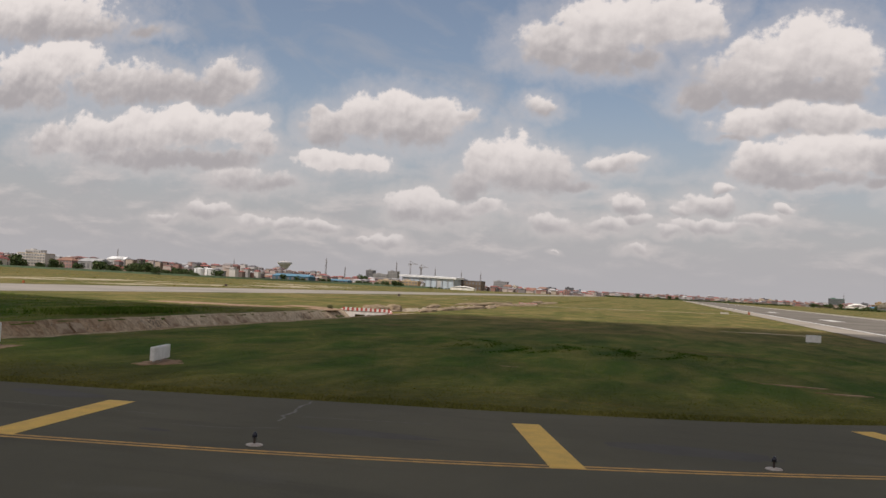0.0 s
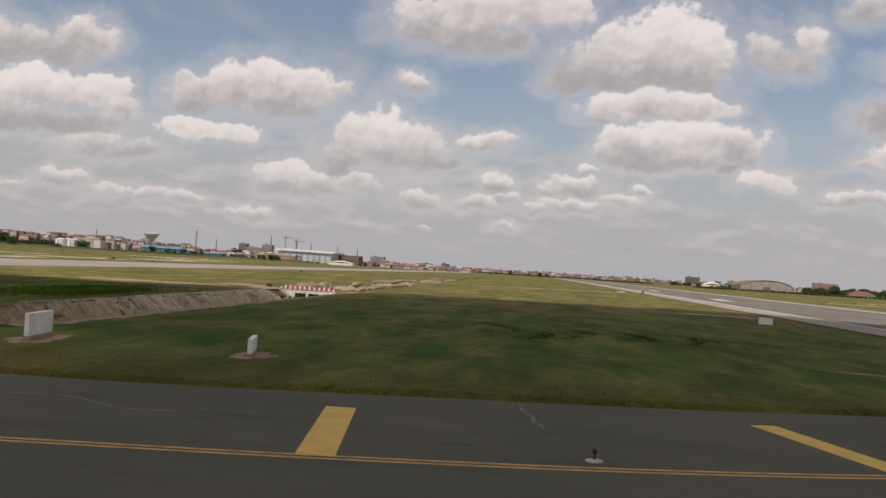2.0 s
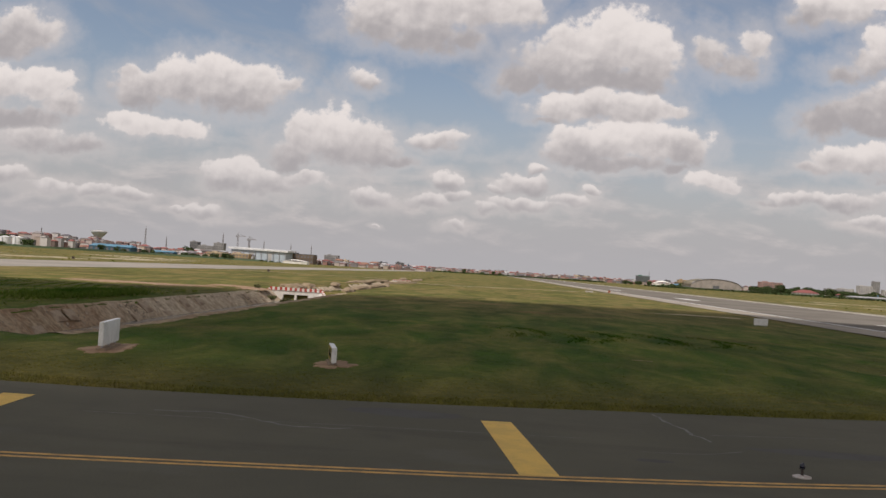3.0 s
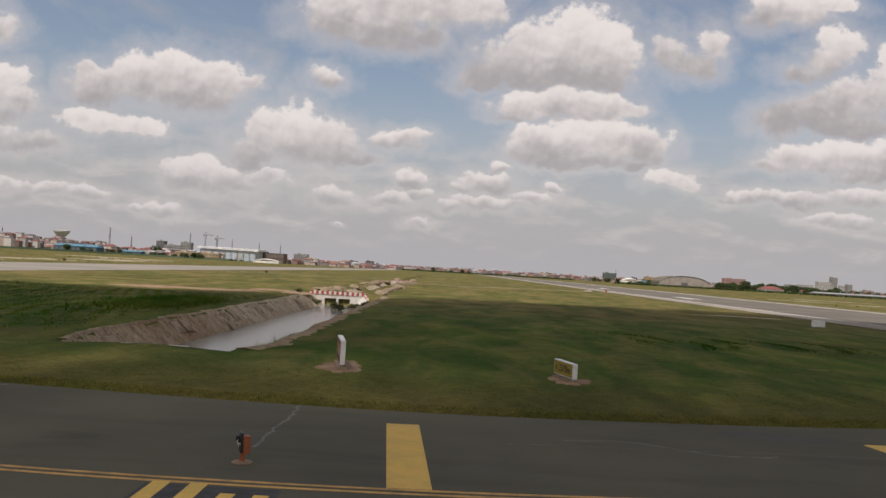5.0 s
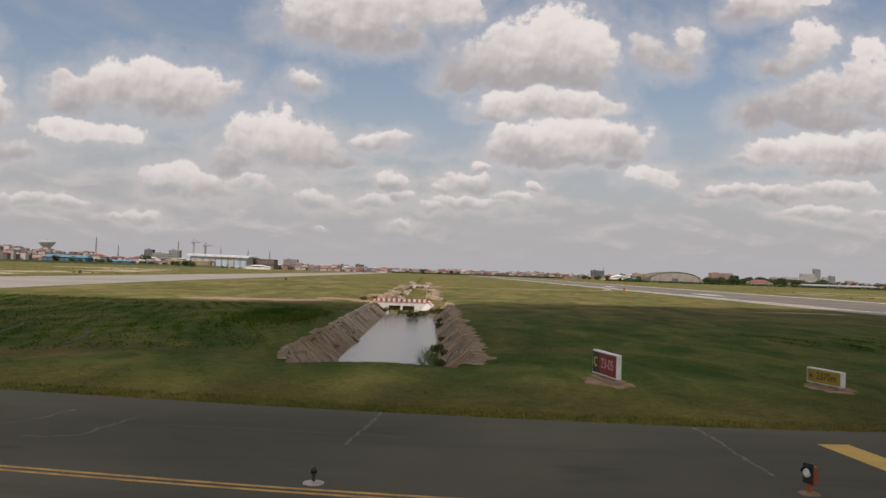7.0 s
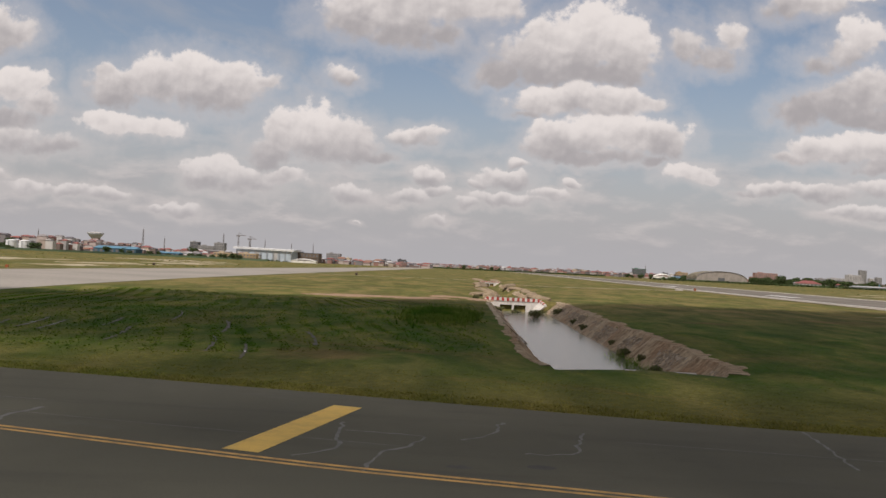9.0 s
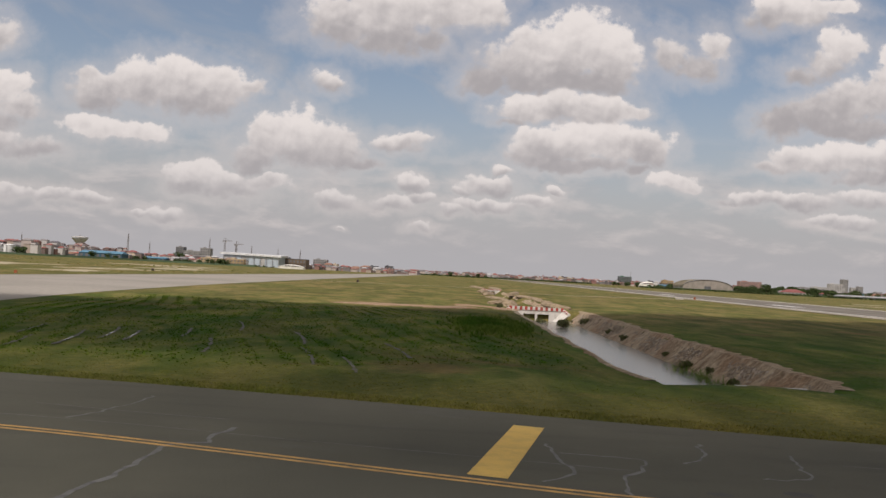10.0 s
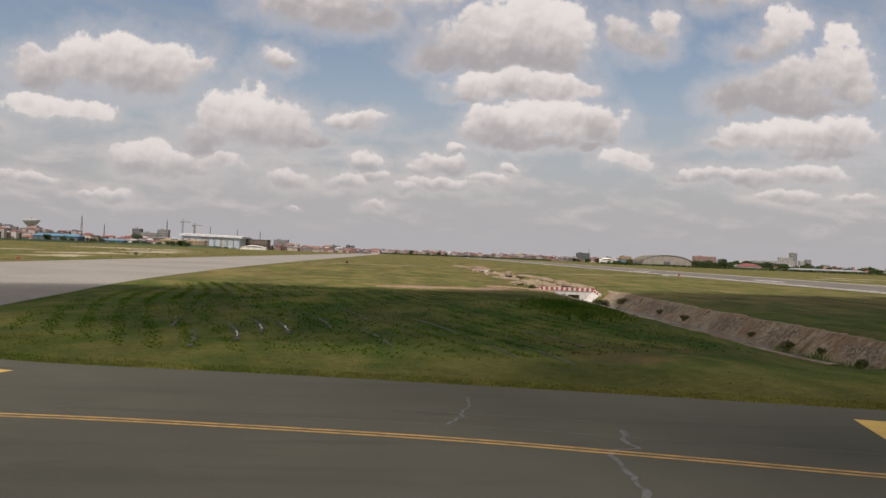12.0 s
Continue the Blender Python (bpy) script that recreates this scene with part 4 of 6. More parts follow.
for at in ((20.6, 24.95, 0.005), (-28.9, 18.35, 0.005)):
    copy_thing(first, pose(*at))


def guard_light(at, turn):
    """Runway guard light: hooded lamp on an orange post."""
    ob = thing("runway_guard_light", "orange runway guard light with black hood and round lens", "airfield light", at, turn)
    part("base_plate", lathe([(0.24, 0.0), (0.23, 0.025), (0.12, 0.04)], 20), M["plinth"], ob, "rusty round base plate")
    part("post", lathe([(0.09, 0.03), (0.06, 0.06), (0.055, 0.22)], 12), M["orange"], ob)
    part("housing", bevelled(boxes((-0.02, 0.15, -0.10, 0.10, 0.20, 0.60)), 0.03), M["orange"], ob)
    plate = part("face_plate", bevelled(boxes((-0.07, -0.02, -0.13, 0.13, 0.24, 0.68)), 0.015), M["black_metal"], ob)
    lens = lathe([(0.10, 0.0), (0.10, 0.03), (0.06, 0.05)], 16)
    bmesh.ops.rotate(lens, verts=lens.verts, matrix=Matrix.Rotation(radians(-90), 3, "Y"))
    bmesh.ops.translate(lens, verts=lens.verts, vec=(-0.07, 0.0, 0.47))
    part("lens", lens, M["lens"], plate, "bright round lens")
    hood = bmesh.new()
    prev = None
    for k in range(9):
        a = math.pi * k / 8
        row = [hood.verts.new((x, 0.13 * math.cos(a), 0.47 + 0.13 * math.sin(a))) for x in (-0.14, -0.06)]
        if prev:
            hood.faces.new((prev[0], row[0], row[1], prev[1]))
        prev = row
    bmesh.ops.solidify(hood, geom=list(hood.faces), thickness=0.012)
    part("hood", hood, M["black_metal"], plate, "black hood")
    return ob


guard_light((-18.2, 18.7, 0.005), 24.0)

# holding position marking that crosses the taxiway in front of the sign
tagged(mesh_object("holding_position_marking", boxes((-19.6, -16.9, -18.0, 16.6, 0.004, 0.006)), M["black_paint"]), "black painted ground of the holding position marking", "road marking", kind="structure")
for x in (-19.5, -18.75):
    tagged(mesh_object("holding_position_marking", boxes((x, x + 0.35, -18.0, 16.75, 0.007, 0.010)), M["yellow"]), "solid yellow line of the holding position marking", "road marking", "holding lines", "structure")
for x in (-18.0, -17.35):
    for k in range(18):
        y = 15.2 - 1.9 * k
        tagged(mesh_object("holding_position_marking", boxes((x, x + 0.3, y, y + 0.95, 0.007, 0.010)), M["yellow"]), "yellow dash of the holding position marking", "road marking", "holding dashes", "structure")

# oil stains and darker lanes on the asphalt
for cx, cy, rx, ry, seed in ((-3.4, 26.0, 1.9, 0.7, 3), (18.5, 26.5, 2.6, 0.8, 4), (9.0, 24.2, 2.2, 0.5, 5), (-36.6, 20.9, 0.35, 0.2, 6), (-38.5, 20.5, 0.3, 0.16, 7), (3.5, 21.6, 0.5, 0.2, 8)):
    tagged(mesh_object("oil_stain", sheet([(cx + rx * (1 + 0.3 * noise.noise((math.cos(a) * 2 + seed, math.sin(a) * 2, seed))) * math.cos(a), cy + ry * (1 + 0.3 * noise.noise((math.cos(a) * 2 + seed, math.sin(a) * 2, seed))) * math.sin(a)) for a in (2 * math.pi * k / 36 for k in range(36))], 0.003), M["stain"]), "dark oily stain soaked into the asphalt", "stain", "stains", "structure")


# ---------------------------------------------------------------- markers and boards on the field
def board(label, at, turn, width, height, mat):
    ob = thing("marker_board", label, "airfield sign", at, turn, "runway marker boards")
    part("panel", bevelled(boxes((-width / 2, width / 2, -0.12, 0.12, 0.12, 0.12 + height)), 0.02), mat, ob)
    for x in (-width * 0.35, width * 0.35):
        part("leg", boxes((x - 0.04, x + 0.04, -0.04, 0.04, -0.15, 0.14)), M["steel"], ob)
    return ob


board("pale grey back of a runway marker board", (34.8, 110.0, -0.05), 0.0, 1.7, 0.85, M["sign_white"])
board("low pale runway marker board", (36.4, 298.0, -0.05), 0.0, 2.6, 0.45, M["pad"])
board("small orange runway marker board", (45.2, 310.0, -0.05), 0.0, 0.7, 0.9, M["orange"])
board("small black and orange taxiway marker box", (-75.5, 291.0, -0.05), 0.0, 0.8, 0.8, M["dark_box"])
board("small black taxiway marker box", (-147.6, 296.0, -0.05), 0.0, 1.0, 0.8, M["dark_box"])
board("small red taxiway marker box", (-131.0, 170.0, -0.05), 0.0, 0.6, 0.6, M["orange"])


# ---------------------------------------------------------------- patches, tracks and heaps on the grass
PATCHES = (
    ("bare_earth", "earth", "patch of bare red earth in the grass", ((24.9, 51.2, 1.5, 0.35, 14), (27, 48.4, 1.1, 0.3, 15), (-47, 121, 8, 3.5, 11), (-40, 131, 5, 3.0, 12), (-56, 117, 5, 2, 13), (-36.4, 127, 1.6, 4.0, 17))),
    ("sand_patch", "sand", "pale strip of dry sand in the grass", ((34.5, 135, 6, 1.2, 21), (-166, 305, 10, 26, 22), (-172, 400, 12, 36, 23), (-186, 470, 12, 30, 24), (-150, 235, 7, 14, 25), (-205, 300, 12, 40, 26), (150, 392, 16, 8, 27), (176, 368, 16, 7, 28), (200, 470, 24, 9, 29), (-225, 560, 24, 50, 30), (-190, 240, 9, 18, 31))),
)
for name, mat, label, spots in PATCHES:
    for cx, cy, rx, ry, seed in spots:
        tagged(mesh_object(name, blot(cx, cy, rx, ry, seed, 0.9, 96 if rx > 4 else 56, 0.05 if cy > 90 else 0.03), M[mat]), label, "earth patch", name + "es", "structure")
for pts in (((-90, 278), (-71, 285), (-45, 300), (-36, 303)), ((-23, 252), (-10, 250), (2, 262), (20, 280), (44, 300))):
    tagged(mesh_object("service_track", ribbon(smooth_line(pts, 3.0), 0, 3.0, 0.10, wander=0.5), M["sand"]), "pale worn track across the grass", "track", "service tracks", "structure")


def heap(at, sx, sy, sz, seed):
    """A dumped heap of spoil with gullied sides."""
    bm = bmesh.new()
    bmesh.ops.create_icosphere(bm, subdivisions=4, radius=1.0)
    for v in bm.verts:
        k = 1 + 0.22 * noise.noise(v.co * 1.7 + Vector((seed, 0, 0))) + 0.15 * noise.noise(v.co * 5 + Vector((0, seed, 0)))
        v.co = Vector((v.co.x * k * sx, v.co.y * k * sy, max(v.co.z * k, -0.15) * sz))
    for f in bm.faces:
        f.smooth = True
    ob = mesh_object("soil_mound", bm, M["spoil"])
    ob.matrix_basis = pose(*at, 0, 0, 9 * math.sin(seed * 3.7))
    return tagged(ob, "heap of pale excavated soil beside the ditch", "soil mound", "soil mounds")


for at, sx, sy, sz, seed in (((-33.9, 147, -0.3), 1.5, 3.6, 1.0, 1), ((-33.6, 157, -0.4), 1.6, 3.4, 1.2, 2), ((-36.2, 153, -0.2), 1.6, 2.6, 0.6, 3), ((-25.2, 152, -0.35), 1.3, 6.0, 0.8, 4), ((-25.0, 168, -0.35), 1.2, 7.0, 0.9, 5), ((-24.8, 188, -0.35), 1.2, 8.0, 0.9, 6), ((-25.2, 210, -0.35), 1.2, 9.0, 0.8, 7), ((-33.8, 226, -0.35), 1.5, 8.0, 0.9, 8), ((-33.9, 188, -0.35), 1.3, 7.0, 0.7, 9), ((-33.8, 262, -0.35), 1.5, 12, 0.9, 10), ((-25.2, 250, -0.35), 1.3, 16, 0.9, 13), ((-26.4, 330, -0.3), 1.6, 20, 0.9, 11), ((-33, 340, -0.3), 1.6, 20, 0.8, 12)):
    heap(at, sx * 0.9, sy * 1.5, sz * 0.72, seed)

# ---------------------------------------------------------------- grass blades, shrubs, reeds
def leaf_material(name, a, b, c):
    m = bpy.data.materials.new(name)
    m.use_nodes = True
    n = Net(m.node_tree)
    shader = m.node_tree.nodes["Principled BSDF"]
    shader.inputs["Roughness"].default_value = 0.8
    shader.inputs["Specular IOR Level"].default_value = 0.2
    rnd = n.add("ShaderNodeNewGeometry").outputs["Random Per Island"]
    at = n.add("ShaderNodeTexCoord").outputs["Object"]
    big, _ = n.noise(at, 0.32, 4.0, 0.6)
    col = n.mix(n.ramp(n.math("ADD", n.math("MULTIPLY", rnd, 0.5), n.math("MULTIPLY", big, 0.6)), 0.25, 0.8), rgb(*a), rgb(*b))
    col = n.mix(n.ramp(rnd, 0.80, 0.98), col, rgb(*c))
    n.put(shader.inputs["Base Color"], col)
    return m


M["blades"] = blade_material("grass_blades", (1.0, 1.0, 1.0))
M["long_grass"] = blade_material("long_grass_blades", (0.74, 0.92, 0.68))
M["dark_grass"] = blade_material("dark_grass_blades", (0.50, 0.66, 0.46))
M["shrub"] = leaf_material("shrub_leaves", (0.075, 0.090, 0.034), (0.125, 0.125, 0.055), (0.18, 0.155, 0.085))
M["tree_leaf"] = leaf_material("tree_leaves", (0.030, 0.055, 0.018), (0.065, 0.090, 0.030), (0.09, 0.10, 0.04))
M["bark"] = material("tree_bark", (0.11, 0.085, 0.06), 0.95, alt=(0.17, 0.14, 0.10), scale=1.5)


def edge_y(x):
    """Where the grass begins on the line of x."""
    best = None
    for a, b in zip(EDGE, EDGE[1:]):
        lo, hi = min(a.x, b.x), max(a.x, b.x)
        if lo <= x <= hi and hi > lo:
            t = (x - a.x) / (b.x - a.x)
            y = a.y + t * (b.y - a.y)
            best = y if best is None else min(best, y)
    return best if best is not None else 35.0


EDGE_XS = np.linspace(-78, 40, 240)
EDGE_YS = np.array([edge_y(float(x)) for x in EDGE_XS])


def turf(name, label, spots, height, width, mat):
    """Tufts of three leaning blades each."""
    n = len(spots)
    rng = np.random.default_rng(n)
    base = np.repeat(spots, 3, axis=0)
    m = len(base)
    ang = rng.uniform(0, 2 * math.pi, m)
    h = np.repeat(height * rng.uniform(0.5, 1.3, n), 3) * rng.uniform(0.7, 1.1, m)
    lean = rng.uniform(0.4, 1.2, m) * h
    w = width * rng.uniform(0.7, 1.4, m)
    side = np.stack([np.cos(ang), np.sin(ang), 0 * ang], 1)
    out = np.stack([-np.sin(ang), np.cos(ang), 0 * ang], 1)
    start = base + out * (rng.uniform(0, 0.04, m)[:, None])
    verts = np.empty((m, 3, 3))
    verts[:, 0] = start - side * w[:, None]
    verts[:, 1] = start + side * w[:, None]
    verts[:, 2] = start + out * lean[:, None] + np.array([0, 0, 1.0]) * h[:, None]
    me = bpy.data.meshes.new(name)
    me.from_pydata(verts.reshape(-1, 3).tolist(), [], np.arange(3 * m).reshape(-1, 3).tolist())
    me.materials.append(mat)
    return tagged(new(name, me), label, "grass", kind="stuff")


def scatter(count, seed, reach, power, x0=-77.0, x1=34.0):
    rng = np.random.default_rng(seed)
    x = rng.uniform(x0, x1, count)
    d = reach * rng.random(count) ** power
    y = np.interp(x, EDGE_XS, EDGE_YS) + 0.02 + d
    keep = ~((x > DITCH_L - 1.0) & (x < DITCH_R + 0.6) & (y > DITCH_Y0 - 0.3))
    for cx, cy, rx, ry in ((-18.4, 38.4, 1.2, 2.2), (-8.0, 39.4, 1.1, 1.8), (24.5, 50.4, 1.9, 0.6), (27, 47.6, 1.3, 0.5)):
        keep &= ((x - cx) / rx) ** 2 + ((y - cy) / ry) ** 2 > rng.uniform(0.75, 1.15, count)
    x, y = x[keep], y[keep]
    z = np.array([field_height(float(a), float(b)) for a, b in zip(x, y)])
    return np.stack([x, y, z - 0.01], 1)


turf("verge_grass", "ragged short grass along the edge of the asphalt", scatter(26000, 5, 2.2, 1.3), 0.10, 0.016, M["blades"])
M["dry_blades"] = blade_material("dry_verge_blades", (1.02, 0.96, 0.88))
turf("verge_turf", "dry brownish grass beside the taxiway", scatter(22000, 15, 9.0, 1.2), 0.028, 0.045, M["dry_blades"])
turf("field_grass", "mown grass of the airfield", scatter(50000, 6, 46.0, 0.8), 0.025, 0.05, M["blades"])

# longer grass on the far side of the ditch, in the rows that the mower left
rng = np.random.default_rng(12)
x = rng.uniform(-82, -36.8, 90000)
y = rng.uniform(40, 108, 90000)
swing = x + 0.25 * (y - 60) + 0.8 * np.sin(y * 0.12)
patchy = np.array([noise.noise((float(a) * 0.11, float(b) * 0.07, 4.0)) for a, b in zip(x, y)])
row = np.sin(swing * 3.6 + 2.0 * patchy) * (0.30 + 1.3 * patchy)
keep = (row + rng.normal(0, 0.42, len(x)) > 0.50) & (y > 43 + 5 * np.sin(x * 0.13)) & (x > -80 + (y - 60) * -0.12)
x, y = x[keep], y[keep]
turf("long_grass", "longer green grass left in rows between the ditch and the taxiway", np.stack([x, y, np.array([field_height(float(a), float(b)) for a, b in zip(x, y)])], 1), 0.075, 0.06, M["long_grass"])
# arcs of longer grass where the mower turned, on the runway side
for k in range(9):
    count = 110 + 40 * (k % 3)
    a = rng.normal(0.35 * math.sin(k * 1.7), 0.32, count)
    r = 7.5 + 0.8 * math.sin(k * 2.9) + rng.normal(0, 0.34, count)
    x = -5.5 + 2.35 * k + 0.5 * math.sin(k * 4.1) + r * np.cos(a)
    y = 66.5 + 0.55 * k + 1.5 * math.sin(k * 2.2) + r * np.sin(a) * 1.1
    turf("mown_arc", "curved row of dark longer grass left by the mower", np.stack([x, y, np.array([field_height(float(p), float(q)) for p, q in zip(x, y)])], 1), 0.07, 0.06, M["dark_grass"])
M["mud"] = material("wet_dark_mud", (0.050, 0.044, 0.026), 0.7, alt=(0.075, 0.062, 0.034), scale=2.0, fine=9.0)
for k, (x0, y0) in enumerate(((-66.4, 43.5), (-64.9, 46.6), (-64.4, 51.0), (-62.9, 50.6), (-61.0, 55.0), (-57.4, 47.0), (-53.6, 55.0), (-51.4, 44.4), (-49.1, 42.2), (-69.5, 52.0), (-47.0, 50.0), (-59.2, 62.0))):
    line = [Vector((x0 - 0.20 * d - 0.012 * d * d + 0.02 * math.sin(3 * d + k), y0 + d)) for d in np.arange(-2.5, 5.5 + 1.5 * math.sin(k * 1.3), 0.4)]
    lift = max(field_height(q.x, q.y) for q in line) + 0.02
    tagged(mesh_object("mud_rut", ribbon(line, 0.0, 0.18, lift, wander=1.4), M["mud"]), "dark wheel rut pressed into the long grass", "wheel rut", "wheel ruts", "structure")
    if k in (1, 2, 3, 8):
        tagged(mesh_object("wet_rut", ribbon(line[4:12] if k < 4 else line[6:9], 0.0, 0.085, lift + 0.02, wander=1.2), M["water"]), "short puddle of rainwater in a wheel rut", "puddle", "wet ruts", "structure")
x = rng.normal(-40.5, 1.5, 3200)
y = rng.normal(82, 5, 3200)
keep = x < DITCH_L - 1.5
turf("tall_weeds", "dark tall weeds on the lip of the ditch", np.stack([x[keep], y[keep], 0 * x[keep] - 0.1], 1), 0.42, 0.07, M["dark_grass"])


def leaf_mass(count, rx, ry, rz, size, seed, flat=0.35):
    """Many small leaves and clumps within an uneven crown."""
    rng = random.Random(seed)
    bm = bmesh.new()
    lobes = [(rng.uniform(-0.55, 0.55), rng.uniform(-0.55, 0.55), rng.uniform(-0.3, 0.55), rng.uniform(0.35, 0.62)) for _ in range(9)]
    for _ in range(count):
        lx, ly, lz, lr = rng.choice(lobes)
        while True:
            d = Vector((rng.uniform(-1, 1), rng.uniform(-1, 1), rng.uniform(-1, 1)))
            if 0.2 < d.length < 1:
                break
        d = d.normalized() * (d.length ** flat)
        c = Vector(((lx + d.x * lr) * rx, (ly + d.y * lr) * ry, (lz + d.z * lr) * rz))
        turn = Euler((rng.uniform(0, 6.3), rng.uniform(0, 6.3), rng.uniform(0, 6.3))).to_matrix()
        s = size * rng.uniform(0.6, 1.4)
        bm.faces.new([bm.verts.new(c + turn @ Vector(q)) for q in ((-s, -0.4 * s, 0), (0.2 * s, -0.6 * s, 0.1 * s), (s, 0.1 * s, 0), (-0.1 * s, 0.6 * s, -0.1 * s))])
    return bm


def shrub(at, r, h, seed, label="low dark green shrub at the water's edge"):
    ob = thing("shrub", label, "shrub", at, group="ditch shrubs")
    crown = leaf_mass(260, r, r, h * 0.55, 0.10 + 0.05 * r, seed)
    bmesh.ops.translate(crown, verts=crown.verts, vec=(0, 0, h * 0.30))
    part("leaves", crown, M["shrub"], ob)
    stems = bmesh.new()
    rr = random.Random(seed)
    for _ in range(7):
        beam(stems, (rr.uniform(-0.1, 0.1), rr.uniform(-0.1, 0.1), -0.3), (rr.uniform(-r, r) * 0.6, rr.uniform(-r, r) * 0.6, h * 0.45), 0.03)
    part("stems", stems, M["bark"], ob)
    return ob


for at, r, h, seed in (((-25.2, 63.8, -1.68), 0.4, 0.5, 1), ((-25.1, 94.5, -1.62), 0.6, 0.6, 4), ((-24.9, 122.0, -1.45), 1.0, 0.9, 5), ((-28.6, 118.0, -2.1), 0.9, 1.6, 6), ((-27.2, 127.0, -2.0), 1.2, 1.0, 7), ((-30.4, 129.0, -2.0), 0.9, 0.8, 8), ((-33.2, 128.0, -1.6), 0.8, 0.7, 10), ((-25.6, 57.5, -1.85), 0.45, 0.7, 12), ((-25.9, 46.2, -1.9), 0.6, 0.9, 21), ((-25.8, 68.5, -1.85), 0.6, 0.8, 23), ((-25.1, 76.5, -1.62), 0.45, 0.4, 14), ((-25.2, 49.5, -1.7), 0.5, 0.6, 18), ((-25.0, 104.0, -1.55), 0.5, 0.5, 19), ((-36.6, 132.0, -0.2), 0.6, 0.7, 17)):
    shrub(at, r, h, seed)

# reeds that stand in the near end of the water
rng = np.random.default_rng(3)
x, y = rng.uniform(-27.2, -25.6, 260), 44 + 26 * rng.random(260) ** 1.4
turf("reeds", "thin green reeds standing in shallow water", np.stack([x, y, 0 * x + WATER - 0.1], 1), 0.75, 0.022, M["long_grass"])


# concrete slabs that line the ditch, uneven and broken
lining = tagged(new("bank_lining"), "uneven concrete slabs lining the ditch banks", "bank lining", kind="structure")
slab_meshes = []
for k in range(6):
    rr = random.Random(k + 40)
    bm = bmesh.new()
    w, h = rr.uniform(1.5, 2.3), rr.uniform(0.9, 1.5)
    q = [bm.verts.new((sx * w / 2 * rr.uniform(0.85, 1.05), sy * h / 2 * rr.uniform(0.85, 1.05), sz * 0.05 + rr.uniform(-0.02, 0.02))) for sz in (-1, 1) for sx, sy in ((-1, -1), (1, -1), (1, 1), (-1, 1))]
    for f in ((0, 3, 2, 1), (4, 5, 6, 7), (0, 1, 5, 4), (1, 2, 6, 5), (2, 3, 7, 6), (3, 0, 4, 7)):
        bm.faces.new([q[i] for i in f])
    me = bpy.data.meshes.new("slab")
    bm.to_mesh(me)
    bm.free()
    me.materials.append(M["slab"])
    slab_meshes.append(me)
rr = random.Random(77)
for side in (-1, 1):
    top, toe = (DITCH_L, TOE_L) if side < 0 else (DITCH_R, TOE_R)
    tilt = math.degrees(math.atan2(-BED, toe - top))
    y = DITCH_Y0 + 1.2
    while y < CULVERT_Y - 2:
        for f in (0.32, 0.66):
            if rr.random() < (0.22 if side < 0 else 0.06):
                ob = new("slab", rr.choice(slab_meshes))
                ob.parent = lining
                x = top + (toe - top) * (f + rr.uniform(-0.04, 0.04))
                ob.matrix_basis = pose(x, y + rr.uniform(-0.2, 0.2), BED * f + rr.uniform(-0.03, 0.02) - 0.20) @ Matrix.Rotation(radians(tilt), 4, "Y") @ Matrix.Rotation(radians(90 + rr.uniform(-7, 7)), 4, "Z")
        y += rr.uniform(1.9, 2.5)
for k, (a, b) in enumerate(((-30.4, -29.35), (-29.3, -28.2), (-28.15, -26.9))):
    tagged(mesh_object("ditch_kerb", bevelled(boxes((a, b, DITCH_Y0 - 0.28, DITCH_Y0 + 0.05, -2.3, -0.13 - 0.03 * (k % 2))), 0.02), M["pad"]), "broken pale concrete kerb at the end of the ditch", "kerb", "ditch kerb blocks", "structure")


# rubble that covers the banks: broken stones, thick on the runway side, thin on the other
def rubble(name, label, count, side, seed, size):
    rng = np.random.default_rng(seed)
    top, toe = (DITCH_L, TOE_L) if side < 0 else (DITCH_R, TOE_R)
    y = rng.uniform(DITCH_Y0 + 0.4, CULVERT_Y - 1.5, count)
    f = rng.uniform(0.10, 0.82, count)
    x = top + (toe - top) * f
    z = -0.32 + BED * f
    half = size * rng.uniform(0.5, 1.5, count) ** 1.5
    corners = np.array([(-1, -1, -1), (1, -1, -1), (1, 1, -1), (-1, 1, -1), (-0.7, -0.7, 0.7), (0.7, -0.7, 0.7), (0.7, 0.7, 0.7), (-0.7, 0.7, 0.7)], float)
    v = corners[None] * rng.uniform(0.6, 1.25, (count, 8, 3)) * half[:, None, None] * np.array([1.0, 1.2, 0.6])
    a = rng.uniform(0, 6.28, count)
    ca, sa = np.cos(a)[:, None], np.sin(a)[:, None]
    v[..., 0], v[..., 1] = v[..., 0] * ca - v[..., 1] * sa, v[..., 0] * sa + v[..., 1] * ca
    v[..., 2] += v[..., 0] * (BED / (toe - top)) * 0.9
    v += np.stack([x, y, z], 1)[:, None]
    quads = np.array([(4, 5, 6, 7), (0, 1, 5, 4), (1, 2, 6, 5), (2, 3, 7, 6), (3, 0, 4, 7)])
    faces = (quads[None] + 8 * np.arange(count)[:, None, None]).reshape(-1, 4)
    me = bpy.data.meshes.new(name)
    me.from_pydata(v.reshape(-1, 3).tolist(), [], faces.tolist())
    me.materials.append(M["rubble"])
    return tagged(new(name, me), label, "rubble", kind="stuff")


M["rubble"] = leaf_material("broken_stone", (0.17, 0.135, 0.10), (0.30, 0.25, 0.19), (0.40, 0.34, 0.27))
rubble("bank_rubble", "broken grey-brown stones covering the ditch bank", 5200, 1, 31, 0.07)
rubble("bank_rubble", "scattered brown stones on the lined ditch bank", 1500, -1, 32, 0.06)

